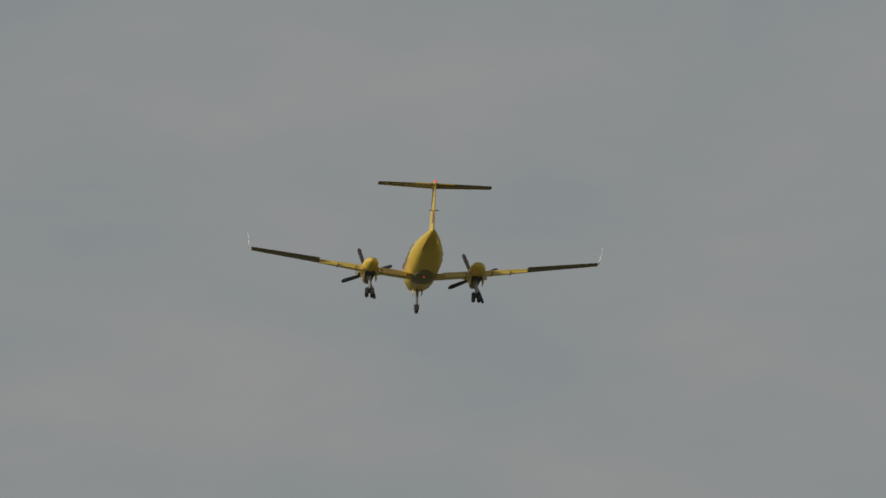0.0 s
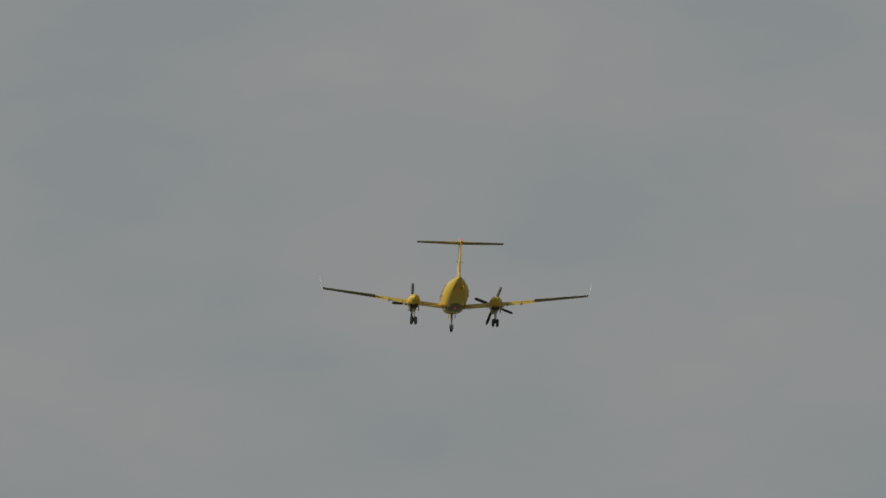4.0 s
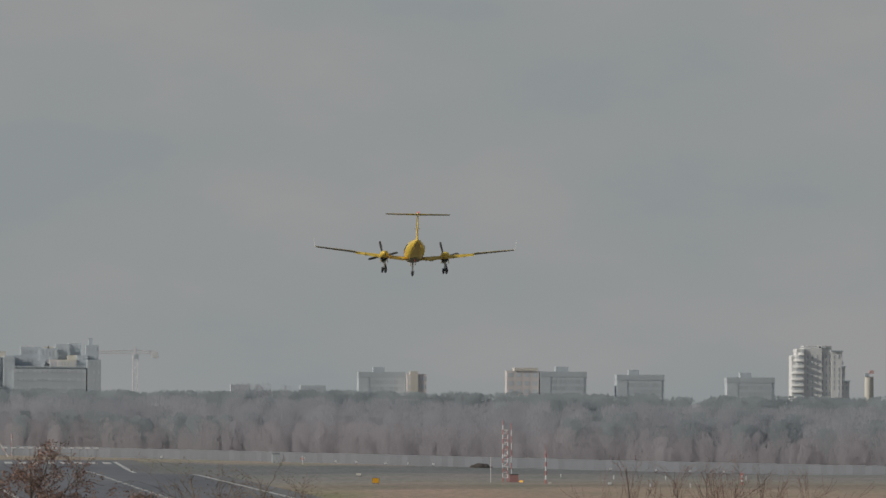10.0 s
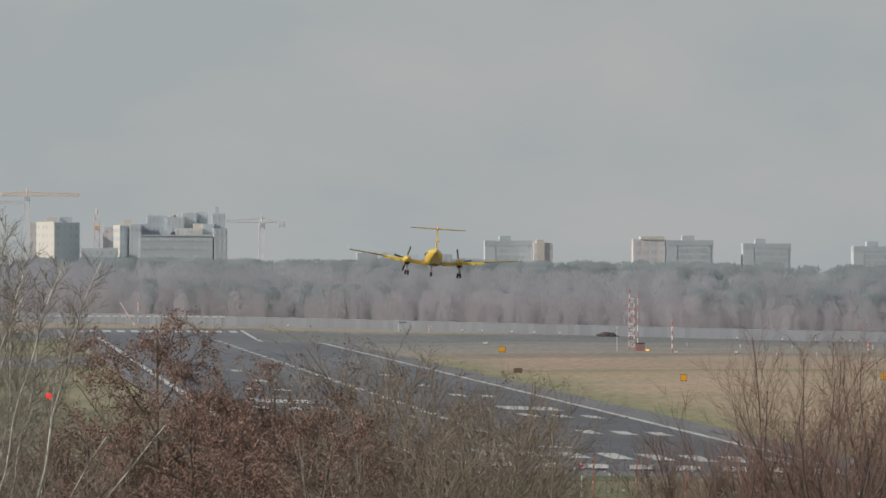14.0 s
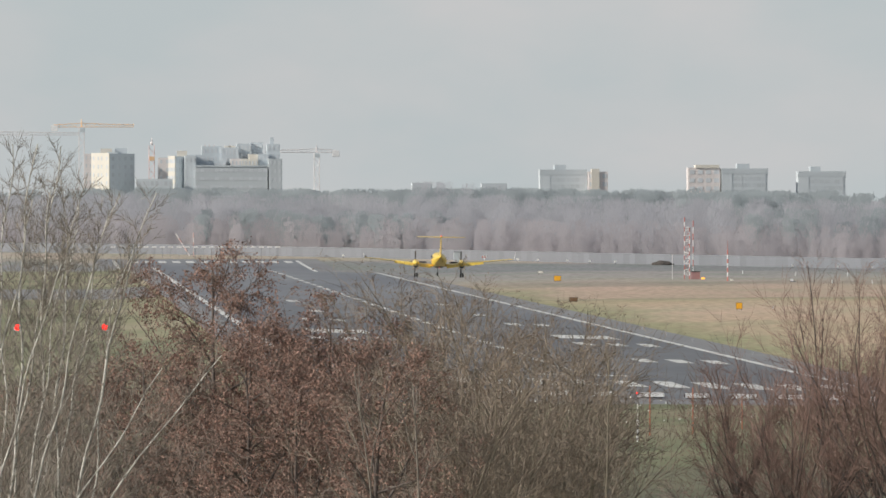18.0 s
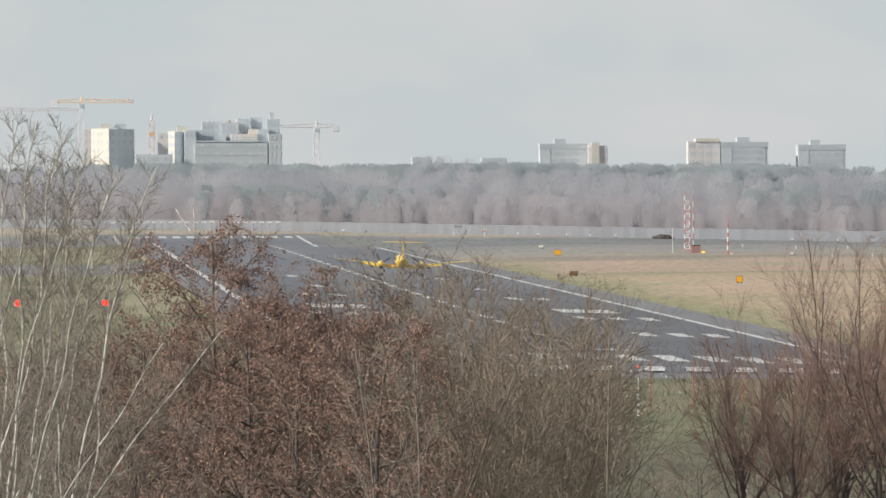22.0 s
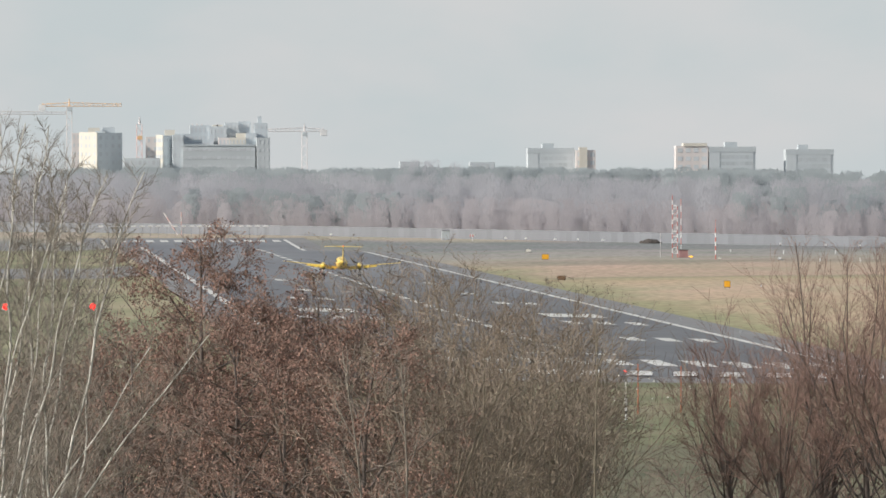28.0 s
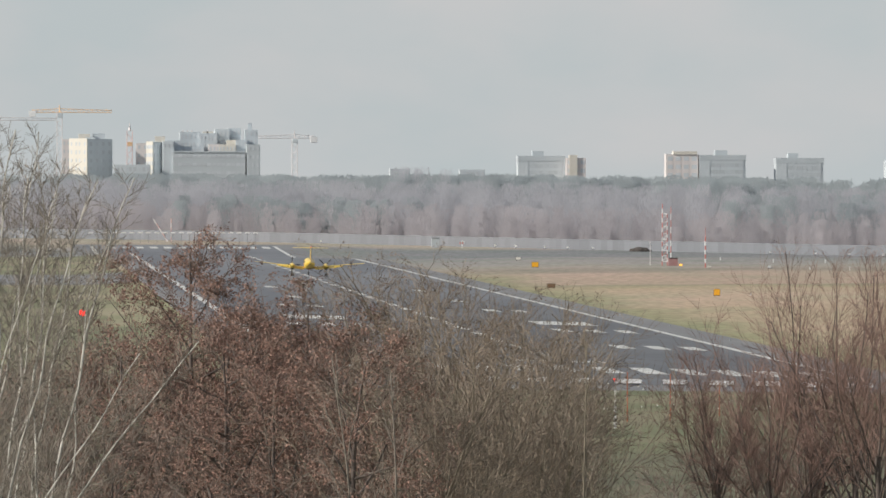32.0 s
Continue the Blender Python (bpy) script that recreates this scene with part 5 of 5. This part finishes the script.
def build_birch(foot, waist, head, top, y, seed, girth):
    """A slender birch, shaped to fit the camera's view: where its stem meets the ground, enters the view from below and
    ends, and how high.
    """
    t = Tree(seed)
    rnd = t.rnd
    height, low = tree_h(top, y), tree_h(882, y)
    tree = tagged(empty("birch", pose(tree_x(foot, y), y, 0)), BIRCH, "tree", "trees before the runway")
    a, b, c = 0.0, tree_x(waist, y) - tree_x(foot, y), tree_x(head, y) - tree_x(foot, y)
    n = 26
    stem = []
    swing, phase = rnd.uniform(0.05, 0.12), rnd.uniform(0, 6)
    for i in range(n + 1):
        z = -0.2 + (height + 0.2) * i / n
        # the stem bends through foot, waist and head
        x = a * (z - low) * (z - height) / (low * height) + b * z * (z - height) / (low * (low - height)) + c * z * (z - low) / (height * (height - low))
        stem.append(Vector((x + swing * math.sin(phase + z * 0.9) + 0.05 * math.sin(phase * 3 + z * 2.3), 0.3 * math.sin(phase + z * 0.25), z)))
    t.tube(t.tubes[0], stem, [0.64 * girth * (1 - 0.90 * (i / n) ** 0.9) + 0.008 for i in range(n + 1)], 8)
    for k in range(36):
        s = 0.46 + 0.53 * (k + rnd.uniform(0, 0.9)) / 36
        p, d = t.side(stem, s, rnd.uniform(0.45, 0.85), k * 2.4 + rnd.uniform(-0.6, 0.6))
        length = (0.35 + 2.7 * (1 - s)) * rnd.uniform(0.7, 1.25)
        pts = t.line(p, d, length, 6, 0.10, 0.07)
        r = max(0.006, girth * (1 - 0.9 * s) * 0.24)
        store = ([], [])
        t.tube(store, pts, [r * (1 - 0.8 * i / 6) + 0.0045 for i in range(7)], 5)
        t.tubes[1].append(store)
        for j in range(6):
            p2, d2 = t.side(pts, rnd.uniform(0.2, 1.0), rnd.uniform(0.45, 0.95))
            pts2 = t.line(p2, d2, rnd.uniform(0.35, 0.9) * min(1.0, 0.3 + 2.4 * (1 - s)), 4, 0.10, 0.09)
            t.tube(t.tubes[2], pts2, [0.006, 0.0055, 0.005, 0.0042, 0.0035], 3)
            for q in range(3):
                p3, d3 = t.side(pts2, rnd.uniform(0.25, 1.0), rnd.uniform(0.35, 0.9))
                t.tube(t.tubes[3], t.line(p3, d3, rnd.uniform(0.15, 0.4), 2, 0.12, 0.08), [0.0042, 0.004, 0.003], 3)
    smooth(raw("trunk", *t.tubes[0], M_BIRCH, tree))
    for store in t.tubes[1]:
        smooth(raw("limb", *store, M_PALETWIG, tree))
    tagged(raw("branch_mass", *t.tubes[2], M_PALETWIG, tree), kind="stuff")
    tagged(raw("twig_mass", *t.tubes[3], M_PALETWIG, tree), kind="stuff")
    return tree


# foot, waist, head, top, distance, seed, girth
for row in ((8, 16, 55, 232, 330, 11, 0.10), (45, 55, 97, 236, 334, 12, 0.085), (-60, 50, 205, 322, 328, 13, 0.075), (40, 126, 268, 318, 332, 14, 0.105), (-330, 165, 398, 606, 326, 15, 0.085),
            (-170, 118, 288, 628, 325, 17, 0.07), (-80, 32, 232, 430, 338, 18, 0.075), (-12, -6, 12, 232, 335, 20, 0.085), (66, 72, 152, 285, 341, 61, 0.07), (98, 100, 112, 292, 336, 62, 0.065), (-140, -60, 60, 330, 329, 63, 0.07),
            (20, 40, 140, 335, 333, 64, 0.065), (-30, 20, 92, 305, 331, 65, 0.07), (85, 95, 190, 350, 337, 66, 0.06), (-100, -20, 132, 385, 327, 67, 0.065), (110, 150, 222, 410, 340, 68, 0.055)):
    build_birch(*row)
for u, v, y, seed, lean in ((690, 620, 372, 91, -0.05), (735, 640, 370, 92, 0.06), (1052, 575, 374, 93, 0.03)):
    build_tree("birch_sapling", tree_x(u, y), y, tree_h(v, y), seed, "thin young birch with pale stem among darker trees" if u < 1000 else "thin young birch with dark olive stem and fine twigs", M_PALETWIG if u < 1000 else M_OLIVE, M_PALETWIG if u < 1000 else M_WILLOWTWIG, fork=0.4, limbs=9, limb_len=0.2, angle=0.5, lift=0.10,
               branches=4, twigs=3, trunk_r=0.045, twig_r=0.006, lean=(lean, 0), top=1.0, limb_r=0.36)
for u, v, y, seed, n in ((371, 402, 400, 113, 8500), (580, 505, 405, 131, 9000), (440, 500, 392, 142, 7500), (680, 590, 376, 24, 6500), (250, 590, 395, 25, 7000), (120, 640, 398, 26, 6000), (-10, 650, 404, 28, 6000), (430, 580, 388, 29, 7000), (620, 580, 396, 30, 7000), (520, 590, 400, 39, 7500), (512, 545, 410, 136, 7000), (520, 660, 384, 139, 6000), (315, 560, 402, 40, 6000), (800, 620, 412, 27, 5000)):
    build_tree("oak", tree_x(u, y), y, tree_h(v, y), seed, OAK, M_BARK, M_TWIG, fork=0.36, limbs=17, limb_len=0.50, angle=0.95, lift=0.03,
               branches=10, twigs=7, trunk_r=0.17, twig_r=0.0075, leaf=M_LEAF, leaves=n * 2, leaf_size=0.068, crest=0.975)
for u, v, y, seed in ((885, 478, 400, 31), (775, 505, 396, 32), (955, 560, 404, 33), (1015, 600, 390, 34), (850, 600, 380, 36), (762, 520, 402, 37), (830, 520, 394, 71), (930, 540, 388, 72), (985, 620, 384, 73), (795, 640, 378, 74)):
    build_tree("willow", tree_x(u, y), y, tree_h(v, y), seed, WILLOW, M_OLIVE, M_WILLOWTWIG, fork=0.45, limbs=13, limb_len=0.56, angle=0.66, lift=0.07,
               branches=14, twigs=8, trunk_r=0.12, twig_r=0.0068, leaf=M_OLIVELEAF, leaves=3800, leaf_size=0.048, limb_r=0.22, vase=0.52, crest=0.93)
for u, v, y, seed, head in ((1308, 630, 400, 48, 0.70), (1472, 445, 404, 142, 0.58), (1548, 452, 398, 43, 0.58), (1490, 600, 408, 41, 0.66), (1650, 480, 402, 44, 0.60), (1760, 560, 402, 46, 0.66), (1400, 640, 396, 45, 0.70), (1590, 560, 394, 47, 0.66)):
    build_tree("alder", tree_x(u, y), y, tree_h(v, y), seed, ALDER, M_BARK, M_REDBARK, fork=0.70, limbs=14, limb_len=1.05 - head, angle=0.78, lift=0.07,
               branches=15, twigs=9, trunk_r=0.16, twig_r=0.005, limb_r=0.17, vase=head, crest=0.96, splay=0.70)
for u, v, y, seed in ((700, 760, 440, 51), (860, 740, 446, 52), (1000, 790, 438, 53), (1230, 800, 444, 55), (1400, 760, 452, 56), (1520, 760, 440, 57), (560, 780, 446, 58), (-50, 680, 352, 81), (45, 670, 350, 82), (140, 690, 354, 83), (235, 690, 356, 84)):
    build_tree("shrub", tree_x(u, y), y, tree_h(v, y), seed, SHRUB, M_BARK, M_TWIG, fork=0.15, limbs=16, limb_len=0.6, angle=0.7, lift=0.05,
               branches=9, twigs=5, trunk_r=0.08, twig_r=0.0075)

# pale dry flower heads in the grass before the threshold
rnd = random.Random(77)
verts, faces = [], []
for k in range(120):
    x, y = rnd.uniform(36, 68), rnd.uniform(880, 985)
    h, e = at(x, y) + rnd.uniform(0.25, 0.55), rnd.uniform(0.04, 0.09)
    i = len(verts)
    verts += [(x - e, y, h), (x, y - e, h - e * 0.4), (x + e, y, h), (x, y + e, h + e * 0.3), (x, y, h + e * 1.2)]
    faces += [(i, i + 1, i + 4), (i + 1, i + 2, i + 4), (i + 2, i + 3, i + 4), (i + 3, i, i + 4)]
tagged(raw("dry_flowers", verts, faces, M_PALE), "pale dry flower heads in rough grass", "weeds", kind="stuff")

# ---- birds ----


def build_bird(label):
    ob = tagged(empty("bird"), label, "bird", "birds in flight")
    bm = bmesh.new()
    loft(bm, [ellipse_ring(y, 0, r, r * 0.9, 8) for y, r in ((0.085, 0.004), (0.065, 0.014), (0.025, 0.023), (-0.03, 0.018), (-0.07, 0.011), (-0.11, 0.015))])
    smooth(part("body", bm, M_FEATHER, ob))
    wings = []
    for s in (-1, 1):
        bm = bmesh.new()
        loft(bm, [[(s * x, l, z + 0.003), (s * x, l - c, z + 0.002), (s * x, l - c, z - 0.002), (s * x, l, z - 0.003)] for x, l, c, z in ((0.01, 0.04, 0.06, 0), (0.06, 0.045, 0.055, 0.01), (0.12, 0.01, 0.025, 0.01))])
        wings.append((part("wing", bm, M_FEATHER, ob), s))
    return ob, wings


BIRDS = [build_bird("small dark bird flying with beating wings") for _ in range(4)]


# ---- what moves ----
AIRCRAFT_ROWS = [
    (0.0, 51.60, 656.8, 55.52, -5.0, 2.74, -1.0),
    (1.0, 51.59, 708.5, 52.61, -4.7, 1.60, -1.1),
    (2.0, 51.58, 760.2, 49.69, -4.3, 2.20, -1.1),
    (3.0, 51.69, 811.4, 46.77, -4.0, 1.94, -1.1),
    (4.0, 51.70, 861.5, 43.86, -3.6, 1.91, -1.2),
    (5.0, 51.70, 911.1, 40.94, -3.3, 1.87, -1.1),
    (6.0, 51.70, 960.6, 38.02, -3.0, 1.84, -1.1),
    (7.0, 51.90, 1010.1, 35.12, -3.0, 0.33, -1.1),
    (8.0, 51.96, 1059.6, 32.10, -2.9, 0.77, -1.0),
    (9.0, 52.16, 1108.7, 29.31, -2.8, -1.17, -0.8),
    (10.0, 51.87, 1156.9, 26.85, -2.8, 0.75, -0.6),
    (10.5, 51.61, 1180.8, 25.43, -2.7, 2.20, -0.4),
    (11.0, 51.27, 1204.7, 23.86, -2.6, 3.40, -0.3),
    (11.5, 50.78, 1228.5, 22.05, -2.5, 2.10, -0.2),
    (12.0, 50.27, 1252.4, 20.26, -2.4, 1.26, -0.1),
    (13.0, 49.53, 1300.3, 17.43, -1.5, 2.40, -0.1),
    (14.0, 49.49, 1348.1, 14.74, -0.6, 3.74, -0.1),
    (14.5, 49.56, 1372.0, 13.24, -0.2, 3.10, -0.1),
    (15.0, 49.63, 1396.0, 11.77, 0.2, 3.97, -0.1),
    (16.0, 49.53, 1443.8, 9.33, 0.4, 3.85, -0.1),
    (17.0, 50.00, 1491.8, 7.58, 0.6, 3.50, -0.1),
    (18.0, 50.88, 1540.5, 6.11, 0.8, 0.81, -0.1),
    (19.0, 51.29, 1588.9, 4.59, 1.0, 1.40, -0.1),
    (19.5, 51.49, 1612.5, 3.76, 1.1, -1.30, -0.1),
    (20.0, 51.67, 1635.8, 3.01, 1.2, -1.00, -0.1),
    (20.5, 51.80, 1659.1, 2.53, 1.3, 0.30, -0.1),
    (21.0, 51.92, 1682.4, 2.17, 1.5, 0.13, -0.1),
    (22.0, 52.22, 1729.9, 1.50, 1.9, 1.50, -0.1),
    (23.0, 52.45, 1776.7, 0.74, 3.5, 2.50, -0.0),
    (24.0, 52.59, 1819.5, 0.10, 4.8, 0.60, -0.0),
    (25.0, 52.36, 1855.5, 0.10, 4.2, 0.50, -0.0),
    (26.0, 52.06, 1885.7, 0.10, 3.4, 0.50, -0.0),
    (27.0, 51.47, 1914.2, 0.10, 2.6, 0.50, -0.0),
    (28.0, 51.75, 1945.0, 0.10, 2.5, 1.00, -0.0),
    (29.0, 52.10, 1981.0, 0.10, 2.4, 1.00, -0.0),
    (30.0, 52.13, 2019.2, 0.10, 2.2, 1.00, -0.0),
    (31.0, 52.08, 2056.9, 0.10, 2.1, 1.00, -0.0),
    (32.0, 52.23, 2094.3, 0.10, 2.0, 1.00, 0.0),
]

# blade angle of each propeller, by the second
BLADES = [(-20, -24), (44, 46), (20, 18), (14, 18), (0, 20), (-15, 35), (-25, 45), (12, -18), (-28, 25), (-15, 42), (-14, -15), (0, 20), (-20, 6), (28, -15), (15, -10), (0, 0), (-5, 5),
          (-8, 10), (0, 0), (-36, 0), (30, -20), (20, 30), (-25, 30), (0, 20), (-20, -30), (0, -20), (10, 20), (0, 0), (20, 30), (-30, -30), (0, -35), (0, -20), (0, 40)]


# the birds' ways, placed to fit the camera's view: second, x, y, z
BIRD_WAYS = [
    [(0.20, 28.27, 338.5, 32.44), (0.40, 27.53, 338.5, 33.66), (0.70, 26.46, 338.5, 34.31), (1.00, 26.69, 338.5, 35.10), (1.30, 26.57, 338.4, 36.94), (1.50, 26.55, 338.3, 38.49), (1.70, 26.36, 338.3, 38.99), (1.85, 26.79, 338.3, 38.75), (2.00, 27.35, 338.3, 38.62), (2.15, 27.84, 338.2, 38.80), (2.40, 28.54, 338.2, 39.39)],
    [(1.50, 31.84, 358.5, 27.98), (1.70, 32.12, 358.4, 29.67), (1.85, 32.33, 358.4, 30.85), (2.00, 32.68, 358.3, 31.21), (2.15, 32.68, 358.3, 31.31), (2.30, 32.81, 358.3, 31.19), (2.50, 33.77, 358.3, 31.39), (2.80, 36.58, 358.1, 31.80)],
    [(6.70, 23.12, 349.1, 31.58), (7.00, 24.96, 349.0, 28.85), (7.20, 27.39, 348.9, 27.45), (7.50, 30.46, 348.8, 25.46)],
    [(6.70, 23.61, 354.0, 32.24), (7.00, 25.99, 354.0, 29.53), (7.20, 28.69, 353.8, 28.50), (7.50, 31.81, 353.7, 27.23)],
]


def motions():
    rows = [(t, pose(x, y, z if t < 24 else at(x, y) + 0.16, p, b, a)) for t, x, y, z, p, b, a in AIRCRAFT_ROWS]
    walk(aircraft, rows)
    for n, (hub, x) in enumerate(propellers):
        turn = []
        for k in range(321):
            t = k / 10
            i = min(int(t), len(BLADES) - 1)
            j = min(i + 1, len(BLADES) - 1)
            a = BLADES[i][n] + (BLADES[j][n] - BLADES[i][n]) * (t - int(t))
            turn.append((t, pose(x, 3.12, 1.58, 0, a + 81 * k, 0)))
        walk(hub, turn)
    for (bird, wings), way, bank in zip(BIRDS, BIRD_WAYS, (0, 25, 30, 38)):
        pts = [(t, Vector((x, y, z))) for t, x, y, z in way]
        rows = []
        for k, (t, p) in enumerate(pts):
            q = pts[min(k + 1, len(pts) - 1)][1] - pts[max(k - 1, 0)][1]
            rows.append((t, p, math.degrees(math.atan2(-q.x, q.y + 0.6 * q.length))))
        first, last = rows[0], rows[-1]
        step0 = (rows[1][1] - rows[0][1]) / (rows[1][0] - rows[0][0])
        step1 = (rows[-1][1] - rows[-2][1]) / (rows[-1][0] - rows[-2][0])
        # it comes from and flies off along its way
        ends = [(0.0, first[1] - step0 * first[0], first[2])] if first[0] > 0.05 else []
        ends2 = [(32.0, last[1] + step1 * (32 - last[0]), last[2])]
        walk(bird, [(t, pose(p.x, p.y, max(p.z, 3.0), 0, bank, a)) for t, p, a in ends + rows + ends2])
        for wing, s in wings:
            beat = [(k / 10, pose(0, 0, 0, 0, s * (12 + 42 * math.sin((k - 20) * 2.1)), 0)) for k in range(0, 100)] + [(32.0, pose(0, 0, 0, 0, 0, 0))]
            walk(wing, beat)


motions()
